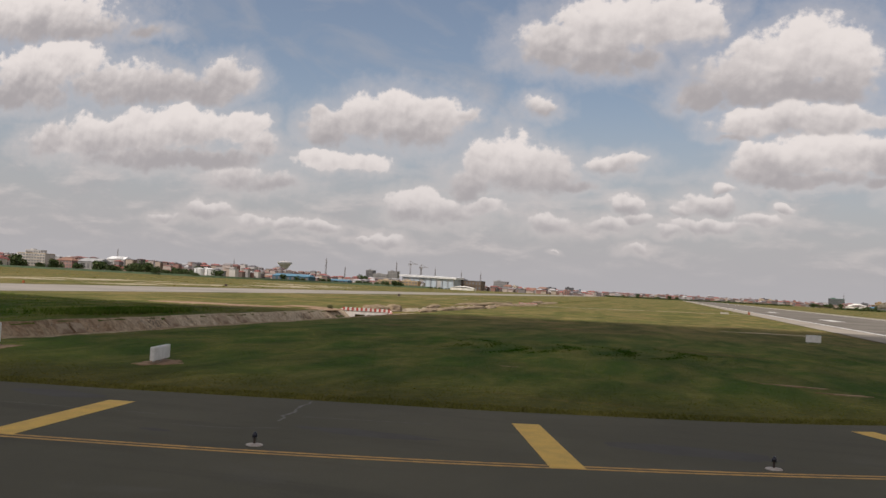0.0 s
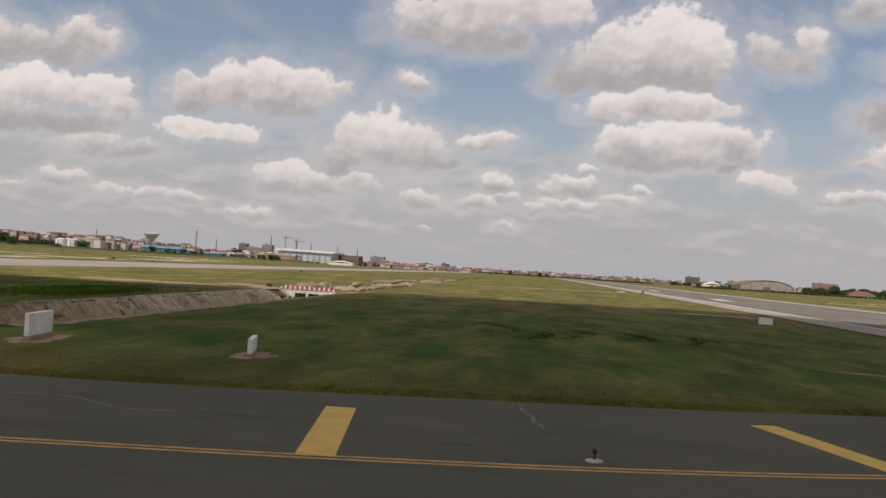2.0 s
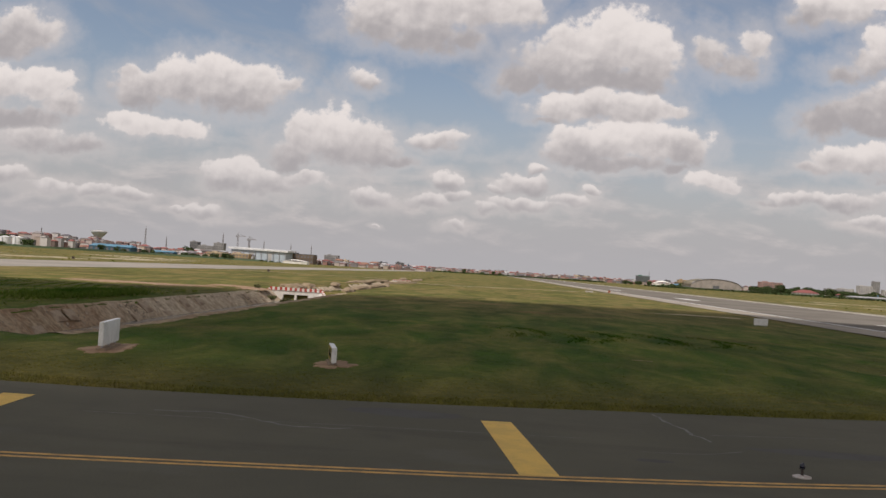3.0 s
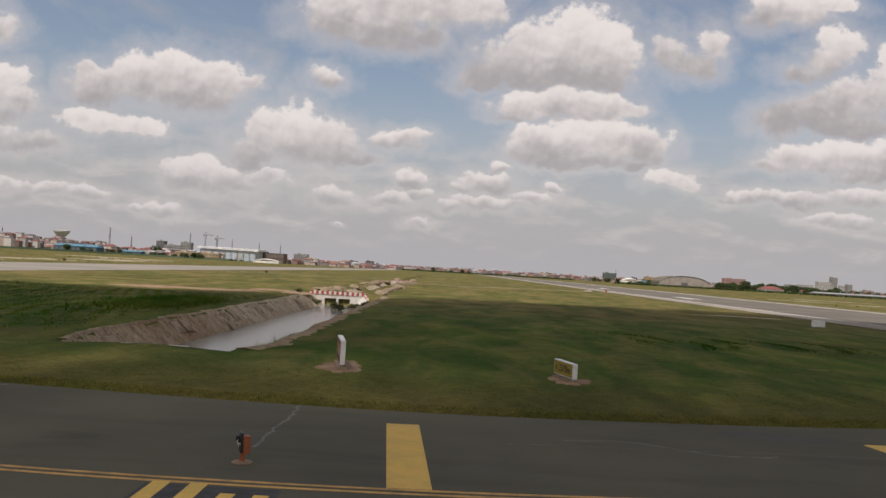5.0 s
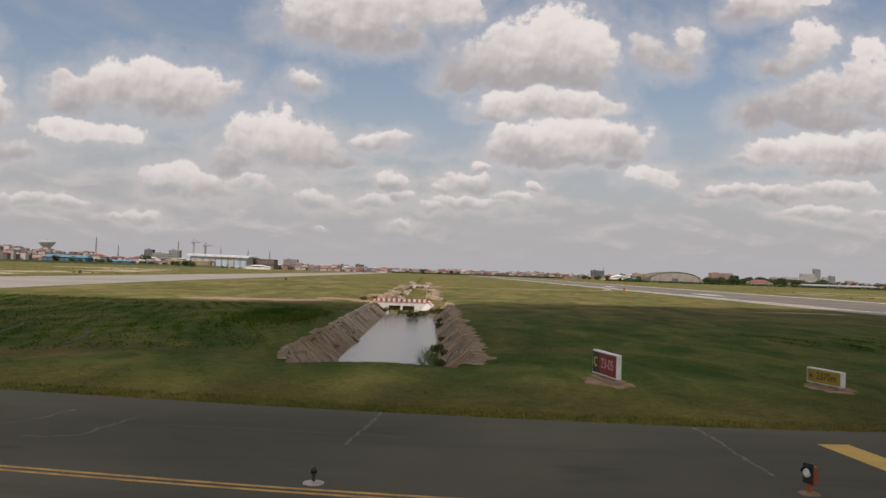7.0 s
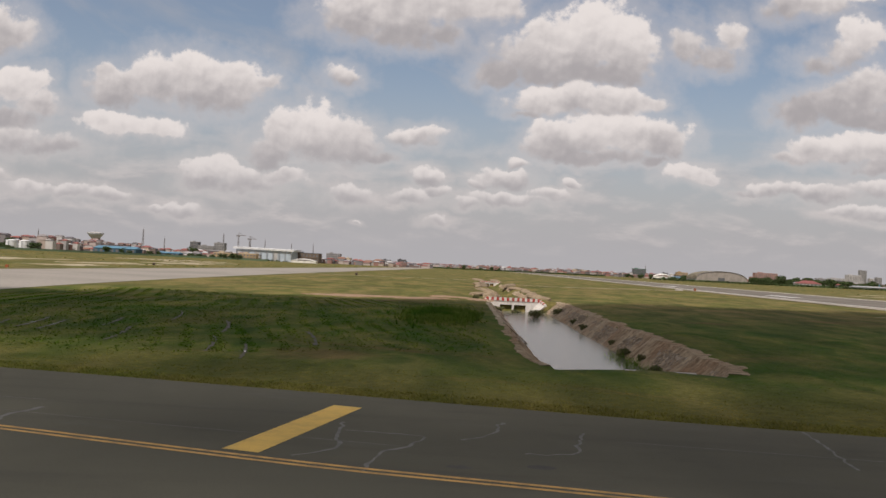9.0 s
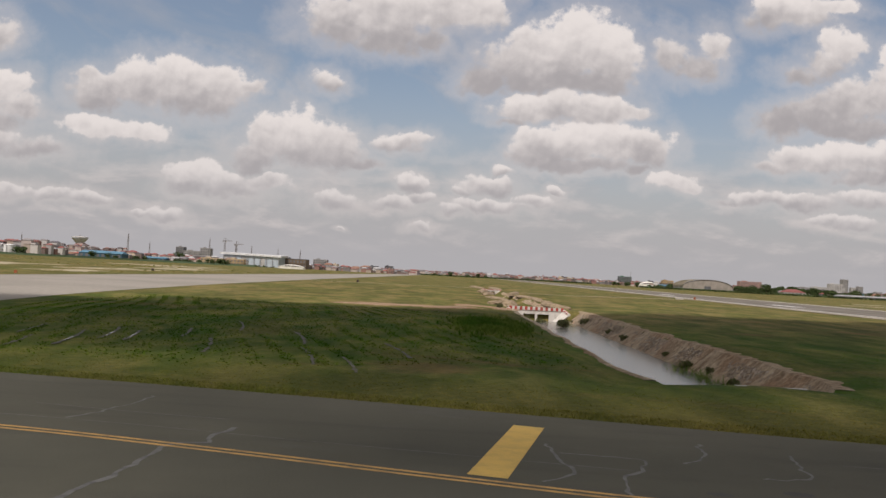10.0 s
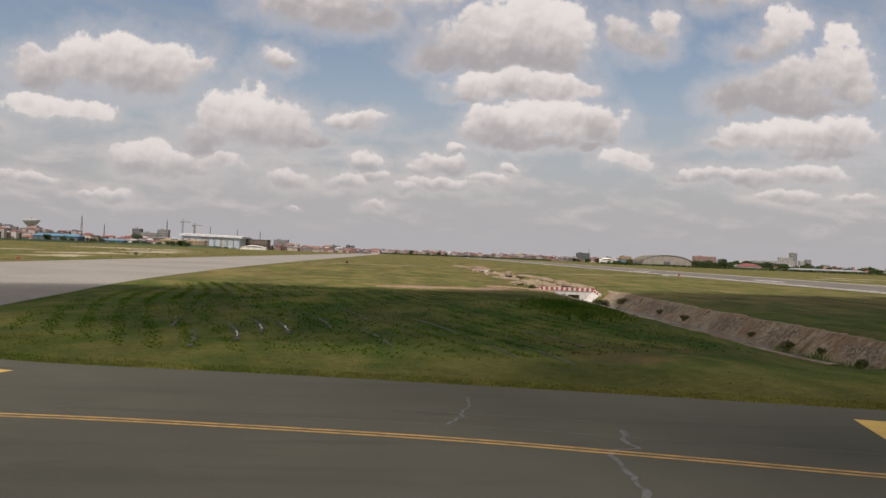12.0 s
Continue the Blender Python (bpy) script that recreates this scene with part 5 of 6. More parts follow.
# ---------------------------------------------------------------- the town and the airport beyond the field
def paint(name, c, rough=0.8, vary=0.78):
    return material(name, c, rough, alt=tuple(k * vary for k in c), scale=0.12, fine=0.9)


M.update({
    "wall_white": paint("white_plaster", (0.50, 0.48, 0.46)),
    "wall_cream": paint("cream_plaster", (0.54, 0.44, 0.31)),
    "wall_pink": paint("faded_pink_plaster", (0.38, 0.23, 0.20)),
    "wall_grey": paint("grey_concrete_wall", (0.31, 0.30, 0.29)),
    "wall_dark": paint("dark_grey_wall", (0.12, 0.12, 0.125)),
    "wall_ochre": paint("ochre_plaster", (0.40, 0.28, 0.15)),
    "wall_brown": paint("brown_cladding", (0.17, 0.12, 0.085)),
    "wall_blue": paint("blue_sheet_wall", (0.05, 0.115, 0.165)),
    "hangar_front": paint("tan_weathered_sheet", (0.33, 0.29, 0.25)),
    "hangar_roof": paint("yellowed_sheet_roof", (0.36, 0.31, 0.22)),
    "wall_glass": material("blue_grey_glass_front", (0.52, 0.58, 0.63), 0.4, alt=(0.42, 0.48, 0.53), scale=0.08),
    "roof_red": paint("red_tile_roof", (0.23, 0.078, 0.070)),
    "roof_rust": paint("rusty_sheet_roof", (0.24, 0.13, 0.09)),
    "roof_blue": paint("blue_sheet_roof", (0.10, 0.22, 0.31)),
    "roof_white": paint("white_sheet_roof", (0.74, 0.74, 0.73)),
    "roof_grey": paint("grey_sheet_roof", (0.33, 0.33, 0.33)),
    "roof_green": paint("green_sheet_roof", (0.09, 0.20, 0.14)),
    "fence_green": paint("dull_green_sheet", (0.10, 0.15, 0.085)),
    # glass greyed and lightened, the distance haze put into its colour
    "window": material("haze_lightened_glass", (0.13, 0.13, 0.135), 0.35, alt=(0.17, 0.17, 0.175), scale=0.5),
    "tower_concrete": paint("pale_grey_concrete", (0.58, 0.61, 0.67)),
    "tent": paint("white_tent_fabric", (0.78, 0.75, 0.68)),
    "plane_white": material("white_aircraft_paint", (0.75, 0.75, 0.76), 0.3, alt=(0.68, 0.68, 0.69), scale=0.2),
    "red_lattice": paint("red_and_white_mast_paint", (0.33, 0.12, 0.10)),
})


def window_rows(ob, w, d, h, storeys, bays, mat=None):
    """Recess-framed panes in front, storey by storey."""
    if not bays:
        return
    sh = h / storeys
    bw = w / bays
    for s in range(storeys):
        for b in range(bays):
            x0 = -w / 2 + (b + 0.22) * bw
            part("window", boxes((x0, x0 + 0.56 * bw, -d / 2 - 0.08, -d / 2 + 0.1, s * sh + 0.30 * sh, s * sh + 0.78 * sh)), mat or M["window"], ob)


def flat_block(name, label, at, w, d, h, wall, storeys=0, bays=0, turn=0.0, cap=None, group="", tank=False):
    """A flat-roofed building with parapet, storeys of windows and a stair head."""
    ob = thing(name, label, "building", at, turn, group)
    body = boxes((-w / 2, w / 2, -d / 2, d / 2, -1.0, h))
    part("wall", body, M[wall], ob)
    t = 0.35
    para = boxes((-w / 2 - 0.15, w / 2 + 0.15, -d / 2 - 0.15, -d / 2 + t, h, h + 0.9), (-w / 2 - 0.15, w / 2 + 0.15, d / 2 - t, d / 2 + 0.15, h, h + 0.9), (-w / 2 - 0.15, -w / 2 + t, -d / 2 + t, d / 2 - t, h, h + 0.9), (w / 2 - t, w / 2 + 0.15, -d / 2 + t, d / 2 - t, h, h + 0.9))
    part("parapet", para, M[cap or wall], ob)
    part("stair_head", boxes((-w * 0.32, -w * 0.1, -d * 0.1, d * 0.3, h, h + 2.6)), M[cap or wall], ob)
    if tank:
        part("water_tank", lathe([(1.1, h), (1.1, h + 2.4), (0.6, h + 2.8)], 12, centre=(w * 0.25, 0)), M["steel"], ob)
    if storeys:
        window_rows(ob, w, d, h, storeys, bays)
        for s in range(1, storeys):
            z = s * h / storeys
            part("floor_band", boxes((-w / 2 - 0.25, w / 2 + 0.25, -d / 2 - 0.5, -d / 2, z - 0.18, z + 0.18)), M[cap or wall], ob)
    return ob


def pitched(name, label, at, w, d, h, rise, wall, roof, turn=0.0, hip=0.25, storeys=1, bays=3, group="", category="house"):
    """A house or shed with an overhanging hipped or gabled roof."""
    ob = thing(name, label, category, at, turn, group)
    part("wall", boxes((-w / 2, w / 2, -d / 2, d / 2, -1.0, h)), M[wall], ob)
    bm = bmesh.new()
    o = 0.6
    e = [bm.verts.new(c) for c in ((-w / 2 - o, -d / 2 - o, h - 0.15), (w / 2 + o, -d / 2 - o, h - 0.15), (w / 2 + o, d / 2 + o, h - 0.15), (-w / 2 - o, d / 2 + o, h - 0.15))]
    r = [bm.verts.new(c) for c in ((-w / 2 - o + hip * w, 0, h + rise), (w / 2 + o - hip * w, 0, h + rise))]
    for f in ((e[0], e[1], r[1], r[0]), (e[1], e[2], r[1]), (e[2], e[3], r[0], r[1]), (e[3], e[0], r[0]), (e[3], e[2], e[1], e[0])):
        bm.faces.new(f)
    part("roof", bm, M[roof], ob)
    window_rows(ob, w, d, h, storeys, bays)
    return ob


def mast(label, at, h, w, mat="mast", dishes=0):
    """A lattice mast with tapering legs, rings and bracing."""
    ob = thing("lattice_mast", label, "mast", at, group="masts")
    bm = bmesh.new()
    levels, w = 9, 0.75 * w
    for k in range(levels):
        a, b = k / levels, (k + 1) / levels
        wa, wb = w * (1 - 0.75 * a) / 2, w * (1 - 0.75 * b) / 2
        corners = ((-1, -1), (1, -1), (1, 1), (-1, 1))
        for i, (sx, sy) in enumerate(corners):
            tx, ty = corners[(i + 1) % 4]
            beam(bm, (sx * wa, sy * wa, a * h), (sx * wb, sy * wb, b * h), 0.36)
            beam(bm, (sx * wa, sy * wa, a * h), (tx * wb, ty * wb, b * h), 0.2)
    part("lattice", bm, M[mat], ob)
    part("spike", lathe([(0.25, h - 0.5), (0.12, h + 4.5)], 6), M[mat], ob)
    for k in range(dishes):
        part("antenna", boxes((-w * 0.3, w * 0.3, -w * 0.3, w * 0.3, h * (0.78 + 0.09 * k), h * (0.78 + 0.09 * k) + 2.2)), M["steel"], ob)
    return ob


def crane(label, at, h, reach, turn):
    ob = thing("tower_crane", label, "crane", at, turn, "tower cranes")
    tower = bmesh.new()
    for sx, sy in ((-1, -1), (1, -1), (1, 1), (-1, 1)):
        beam(tower, (sx, sy, 0), (sx, sy, h), 0.45)
    for k in range(14):
        z = h * k / 14
        beam(tower, (-1, -1, z), (1, -1, z + h / 14), 0.3)
        beam(tower, (1, 1, z), (-1, 1, z + h / 14), 0.3)
    part("tower", tower, M["mast"], ob)
    jib = bmesh.new()
    beam(jib, (-reach * 0.3, 0, h), (reach, 0, h), 0.9)
    beam(jib, (0, 0, h + 5), (reach * 0.7, 0, h), 0.35)
    beam(jib, (0, 0, h + 5), (-reach * 0.3, 0, h), 0.35)
    beam(jib, (0, 0, h), (0, 0, h + 5), 0.7)
    part("jib", jib, M["mast"], ob)
    part("counterweight", boxes((-reach * 0.3, -reach * 0.2, -1, 1, h - 2.5, h)), M["wall_grey"], ob)
    part("cab", boxes((0.6, 2.4, -1, 1, h - 2.4, h - 0.2)), M["wall_white"], ob)
    return ob


def tree(at, h, r, seed):
    ob = thing("tree", "dark green broad-leaved tree at the edge of the airfield", "tree", at, group="trees round the airfield")
    trunk = lathe([(0.045 * h, -0.5), (0.03 * h, 0.2 * h), (0.018 * h, 0.55 * h)], 8)
    rr = random.Random(seed)
    for _ in range(6):
        a = rr.uniform(0, 6.3)
        beam(trunk, (0, 0, rr.uniform(0.25, 0.45) * h), (r * 0.6 * math.cos(a), r * 0.6 * math.sin(a), rr.uniform(0.55, 0.8) * h), 0.02 * h)
    part("trunk", trunk, M["bark"], ob)
    crown = leaf_mass(620, r, r, h * 0.56, 0.080 * h, seed, 0.6)
    bmesh.ops.translate(crown, verts=crown.verts, vec=(0, 0, h * 0.47))
    part("crown", crown, M["tree_leaf"], ob)
    return ob


# water tower: a cone bowl on a stem
tower = thing("water_tower", "pale grey concrete water tower with a conical bowl", "water tower", (-754, 1620, 0))
part("stem", lathe([(5.5, -1), (3.6, 14), (3.4, 22)], 20), M["wall_grey"], tower)
part("bowl", lathe([(3.6, 21), (6, 24), (15, 34.5), (15.2, 36)], 28), M["tower_concrete"], tower)
part("cap", lathe([(15.4, 36), (15.4, 36.8), (6, 38.2), (2, 38.8)], 28), M["wall_white"], tower)
part("vent", lathe([(0.9, 38.6), (0.9, 40.6), (0.3, 41.2)], 10), M["steel"], tower)

# terminal: a glazed hall under a long white roof slab
hall = thing("terminal", "long glazed terminal hall with an overhanging white roof", "terminal", (-335, 1240, 0))
part("wall", boxes((-40, 42, 0, 50, -1, 15.5)), M["wall_glass"], hall, "blue-grey glass front")
roof = bmesh.new()
q = [roof.verts.new(c) for c in ((-45, -2.5, 16.2), (45, -2.5, 15.0), (45, 56, 15.6), (-45, 56, 16.8), (-45, -2.5, 18.8), (45, -2.5, 17.6), (45, 56, 18.6), (-45, 56, 19.8))]
for f in ((0, 3, 2, 1), (4, 5, 6, 7), (0, 1, 5, 4), (1, 2, 6, 5), (2, 3, 7, 6), (3, 0, 4, 7)):
    roof.faces.new([q[i] for i in f])
part("roof", roof, M["roof_white"], hall)
for k in range(10):
    part("column", boxes((-40 + 9 * k, -39.2 + 9 * k, -1.6, -0.8, -1, 15.2)), M["steel"], hall)
for k in range(9):
    part("glass_bay", boxes((-38.5 + 9 * k, -33 + 9 * k, -0.3, 0.0, 1, 13)), M["wall_glass"] if k % 3 else M["wall_white"], hall, "tall glass bay")
flat_block("terminal_wing", "brown clad terminal wing with overhanging roof", (-284, 1300, 0), 46, 30, 14, "wall_brown", 2, 9, cap="wall_dark")
flat_block("office_block", "grey concrete office block with stepped roof", (-271, 1500, 0), 24, 20, 17, "wall_grey", 5, 6)
flat_block("office_block", "ochre airport office building", (-365, 1150, 0), 30, 14, 8, "wall_ochre", 2, 7, cap="wall_cream")
flat_block("office_block", "ochre airport office building", (-333, 1150, 0), 23, 14, 8.4, "wall_ochre", 2, 5, cap="wall_cream")
for x, w, h in ((-520, 14, 26), (-498, 30, 20), (-475, 18, 26)):
    flat_block("apartment_block", "dark grey unfinished apartment block", (x, 1500, 0), w, 16, h, "wall_dark" if w < 16 else "wall_grey", 6, max(3, int(w / 4)), cap="wall_grey", group="grey apartment blocks")
crane("slim grey tower crane over the terminal works", (-443, 1500, 0), 42, 13, 20)
crane("slim grey tower crane over the terminal works", (-425, 1510, 0), 37, 14, -15)
for x, y, h, w in ((-661, 1620, 48, 5.0), (-619, 1620, 33, 3.2), (-470, 1500, 43, 4.0), (-1069, 1500, 44, 4.0), (-805, 1500, 34, 3.2), (406, 2095, 30, 2.0), (-395, 1500, 34, 2.6), (-305, 1480, 30, 2.6), (-360, 1560, 32, 2.4)):
    mast("thin grey lattice radio mast", (x, y, 0), h, w, dishes=1 if h > 40 else 0)

# blue-roofed hangar, white roof, tanks, red pyramids
pitched("hangar", "long hangar with blue sheet walls and pale blue roof", (-514, 1150, 0), 58, 24, 7.5, 3.2, "wall_blue", "roof_blue", hip=0.04, bays=8, category="hangar")
pitched("hangar", "low shed with a blue sheet roof", (-452, 1180, 0), 30, 18, 4.5, 2.0, "wall_blue", "roof_blue", hip=0.04, bays=5, category="hangar")
pitched("warehouse", "warehouse with a white sheet roof", (-669, 1300, 0), 34, 22, 13.5, 5.0, "wall_grey", "roof_white", hip=0.1, bays=6, category="warehouse")
pitched("pavilion", "pavilion with a steep red roof", (-531, 1300, 0), 30, 26, 7.5, 7.0, "wall_cream", "roof_red", hip=0.42, bays=5)
for x in (-581, -565):
    tank = thing("fuel_tank", "white upright cylindrical fuel tank", "tank", (x, 1000, 0), group="fuel tanks")
    part("shell", lathe([(6.4, -1), (6.4, 10.5)], 28), M["roof_white"], tank)
    part("roof", lathe([(6.6, 10.5), (6.6, 10.9), (1.0, 12.0)], 28), M["roof_white"], tank)
    part("ladder", boxes((-0.4, 0.4, -6.8, -6.5, 0, 10.6)), M["steel"], tank)

# white apartment house, sheds and houses near the perimeter
flat_block("apartment_house", "white apartment house with stepped top storey", (-838, 1000, 0), 46, 20, 20, "wall_white", 5, 10, cap="wall_cream", tank=True)
flat_block("apartment_house", "white upper storey of an apartment house", (-842, 1004, 20), 26, 12, 4.5, "wall_white", 1, 6, cap="wall_white")
pitched("warehouse", "grey warehouse with a pale sheet roof", (-750, 1010, 0), 34, 26, 13, 4.5, "wall_grey", "roof_grey", hip=0.02, bays=5, category="warehouse")
pitched("house", "tall house with rusty red walls", (-786, 1000, 0), 26, 14, 13, 4.0, "wall_pink", "roof_rust", storeys=3, bays=5)
pitched("warehouse", "warehouse with a white sheet roof", (-768, 1090, 0), 30, 20, 19, 4.0, "wall_white", "roof_white", hip=0.05, bays=5, category="warehouse")

# the arched hangar, tents and low buildings beyond the runway
hangar = thing("arched_hangar", "wide grey arched hangar with a weathered roof", "hangar", (350, 1290, 0))
front, shell = bmesh.new(), bmesh.new()
prof = [(38 * math.cos(math.pi * k / 20), 4.5 + 12.3 * math.sin(math.pi * k / 20) ** 0.9) for k in range(21)]
front.faces.new([front.verts.new((x, 0, z)) for x, z in [(38, -1)] + prof + [(-38, -1)]])
prev = None
for x, z in prof:
    rowv = [shell.verts.new((x * 1.02, y, z + 0.3)) for y in (-1.0, 55)]
    if prev:
        shell.faces.new((prev[0], rowv[0], rowv[1], prev[1]))
    prev = rowv
bmesh.ops.solidify(shell, geom=list(shell.faces), thickness=0.5)
part("front_wall", front, M["hangar_front"], hangar)
part("roof", shell, M["hangar_roof"], hangar)
part("door", boxes((-5, 5, -0.5, 0.2, 0, 7)), M["wall_dark"], hangar, "dark hangar door")
for k in range(6):
    x = -34 + 10 * k + (12 if k > 2 else 0)
    part("door_panel", boxes((x, x + 8.5, -0.3, 0.1, 0, 6.5)), M["hangar_front"], hangar)
for a in (-38.4, 37.6):
    part("side_wall", boxes((a, a + 0.8, 0, 54, -1, 4.6)), M["wall_grey"], hangar)


def marquee(at, w, d, h):
    ob = thing("marquee", "white peaked fabric marquee", "tent", at, group="white marquees")
    bm = bmesh.new()
    prev = None
    for k in range(13):
        u = k / 12
        x = -w / 2 + w * u
        z = h * (0.55 + 0.45 * math.sin(math.pi * u))
        rowv = [bm.verts.new((x, -d / 2, z * 0.8)), bm.verts.new((x, 0, z)), bm.verts.new((x, d / 2, z * 0.8))]
        if prev:
            bm.faces.new((prev[0], rowv[0], rowv[1], prev[1]))
            bm.faces.new((prev[1], rowv[1], rowv[2], prev[2]))
        prev = rowv
    part("canopy", bm, M["tent"], ob)
    part("side", boxes((-w / 2, w / 2, -d / 2 + 0.5, d / 2 - 0.5, -1, h * 0.5)), M["tent"], ob)
    return ob


marquee((356, 1700, 0), 36, 20, 11)
marquee((-257, 1150, 0), 34, 16, 5.8)
pitched("shed", "low shed with blue sheet sides", (386, 1690, 0), 24, 14, 5, 1.6, "wall_blue", "roof_blue", hip=0.03, bays=4, category="shed")
flat_block("airport_building", "brown low airport building", (402, 1720, 0), 32, 18, 10, "wall_brown", 2, 7, cap="wall_ochre")
flat_block("airport_building", "ochre stepped airport building", (420, 1800, 0), 22, 18, 15, "wall_ochre", 3, 5)
flat_block("office_block", "dark green glazed office block", (392, 2100, 0), 31, 18, 21, "wall_dark", 6, 7, cap="roof_green")
flat_block("hotel", "pink hotel block with many windows", (700, 2100, 0), 53, 22, 25, "wall_pink", 7, 11)
pitched("house", "house with a broad red roof and white walls", (523, 1400, 0), 36, 22, 5, 5.0, "wall_white", "roof_red", hip=0.3, bays=6)
for x, y, w, h in ((1052, 2600, 46, 22), (1098, 2620, 44, 25), (1322, 3000, 48, 42), (1365, 3050, 24, 30), (1586, 3500, 26, 69), (1622, 3500, 20, 37), (1650, 3500, 22, 43), (1700, 3450, 30, 24), (1790, 3500, 40, 18)):
    flat_block("tower_block", "pale grey high-rise on the skyline", (x, y, 0), w, 20, h, "wall_grey" if w % 4 else "wall_white", max(4, int(h / 4)), max(3, int(w / 6)), group="skyline towers")
for x, y, w in ((585, 1300, 70), (660, 1340, 50)):
    pitched("airport_shed", "long low open airport shed with grey roof", (x, y, 0), w, 20, 3.6, 1.8, "wall_grey", "roof_grey", hip=0.02, bays=10, category="shed")


def aeroplane(at, turn, size):
    """A parked airliner: body, wings, fins, engines."""
    ob = thing("airliner", "parked white airliner on the far apron", "aeroplane", at, turn, "parked airliners")
    body = lathe([(0.05, -0.50), (0.030, -0.36), (0.055, -0.30), (0.058, 0.0), (0.057, 0.38), (0.035, 0.47), (0.008, 0.5)], 16)
    for v in body.verts:
        v.co = Vector((v.co.z, v.co.x, v.co.y + 0.10)) * size
    part("fuselage", body, M["plane_white"], ob)
    for s in (-1, 1):
        w = bmesh.new()
        q = [w.verts.new(Vector(c) * size) for c in ((0.10, 0, 0.075), (-0.06, 0, 0.075), (-0.20, s * 0.46, 0.10), (-0.15, s * 0.46, 0.10))]
        w.faces.new(q)
        bmesh.ops.solidify(w, geom=list(w.faces), thickness=0.012 * size)
        part("wing", w, M["plane_white"], ob)
        e = lathe([(0.028, -0.05), (0.033, 0.0), (0.026, 0.05)], 12)
        for v in e.verts:
            v.co = Vector((v.co.z + 0.04, v.co.x + s * 0.16, v.co.y + 0.055)) * size
        part("engine", e, M["wall_blue"], ob)
    fin = bmesh.new()
    fin.faces.new([fin.verts.new(Vector(c) * size) for c in ((-0.34, 0, 0.14), (-0.48, 0, 0.14), (-0.52, 0, 0.31), (-0.45, 0, 0.31))])
    bmesh.ops.solidify(fin, geom=list(fin.faces), thickness=0.01 * size)
    part("tail_fin", fin, M["roof_blue"], ob)
    for x, y in ((0.38, 0), (-0.04, 0.1), (-0.04, -0.1)):
        part("landing_gear", boxes((x * size - 0.3, x * size + 0.3, y * size - 0.3, y * size + 0.3, 0, 0.08 * size)), M["black_metal"], ob)
    return ob


aeroplane((690, 1420, 0), 160, 34)
aeroplane((640, 1380, 0), 20, 30)
aeroplane((-150, 1900, 0), 10, 40)

# the town: rows of shop-houses and villas along the perimeter
kinds = []
rr = random.Random(21)
STYLES = (("wall_white", "roof_red"), ("wall_cream", "roof_rust"), ("wall_pink", "roof_red"), ("wall_grey", "roof_grey"), ("wall_white", "roof_rust"), ("wall_cream", "roof_red"), ("wall_dark", "roof_rust"), ("wall_grey", "roof_rust"))
for k, (wall, roof) in enumerate(STYLES):
    kinds.append(pitched("house", "small town house with a " + {"roof_red": "red tile", "roof_rust": "rusty sheet", "roof_grey": "grey sheet", "roof_blue": "blue sheet"}[roof] + " roof", (-1000 + 16 * k, 1060 + 7 * k, 0), rr.uniform(12, 18), 11, rr.uniform(6, 9), rr.uniform(2.5, 4.0), wall, roof, turn=rr.uniform(-20, 20), storeys=2, bays=3, group="town houses"))
for k, wall in enumerate(("wall_white", "wall_cream", "wall_pink", "wall_grey", "wall_white", "wall_dark")):
    kinds.append(flat_block("shop_house", "narrow flat-roofed shop house in the town", (-860 + 15 * k, 1120, 0), rr.uniform(9, 15), 11, rr.uniform(9, 14), wall, 3, 3, group="shop houses", tank=k % 2 == 0))


def town(count, x0, x1, y0, y1, lo, hi, seed):
    r = random.Random(seed)
    for _ in range(count):
        proto = r.choice(kinds)
        x, y, s = r.uniform(x0, x1), r.uniform(y0, y1), r.uniform(lo, hi)
        copy_thing(proto, pose(x, y, 0, 0, 0, r.uniform(-25, 25)) @ Matrix.Diagonal((s * r.uniform(0.9, 1.3), s, s * r.uniform(0.8, 1.15), 1)))


# the nearer rows show their windows
town(40, -1150, -860, 1010, 1200, 0.9, 1.4, 1)
town(70, -900, -560, 1040, 1250, 0.6, 0.95, 2)
town(40, -660, -400, 1200, 1400, 0.5, 0.85, 3)
town(18, -300, -130, 1350, 1700, 0.7, 1.1, 4)
town(14, 200, 520, 1900, 2300, 0.7, 1.1, 7)
town(10, 540, 900, 1500, 1900, 0.6, 0.9, 8)


def hashed_paint(name, colours):
    """Each building takes one of several faded colours."""
    m = bpy.data.materials.new(name)
    m.use_nodes = True
    n = Net(m.node_tree)
    shader = m.node_tree.nodes["Principled BSDF"]
    shader.inputs["Roughness"].default_value = 0.85
    rnd = n.add("ShaderNodeNewGeometry").outputs["Random Per Island"]
    c = rgb(*colours[0])
    for k, other in enumerate(colours[1:], 1):
        c = n.mix(n.math("GREATER_THAN", rnd, k / len(colours)), c, rgb(*other))
    at = n.add("ShaderNodeTexCoord").outputs["Object"]
    stain, _ = n.noise(at, 0.2, 4.0, 0.6)
    n.put(shader.inputs["Base Color"], n.mix(1.0, c, n.mix(stain, rgb(0.7, 0.7, 0.7), rgb(1.2, 1.2, 1.2)), "MULTIPLY"))
    return m


M["far_wall"] = hashed_paint("faded_town_walls", ((0.38, 0.36, 0.35), (0.20, 0.15, 0.13), (0.55, 0.52, 0.49), (0.30, 0.17, 0.14), (0.14, 0.12, 0.12), (0.42, 0.34, 0.28), (0.22, 0.20, 0.20), (0.48, 0.40, 0.36)))
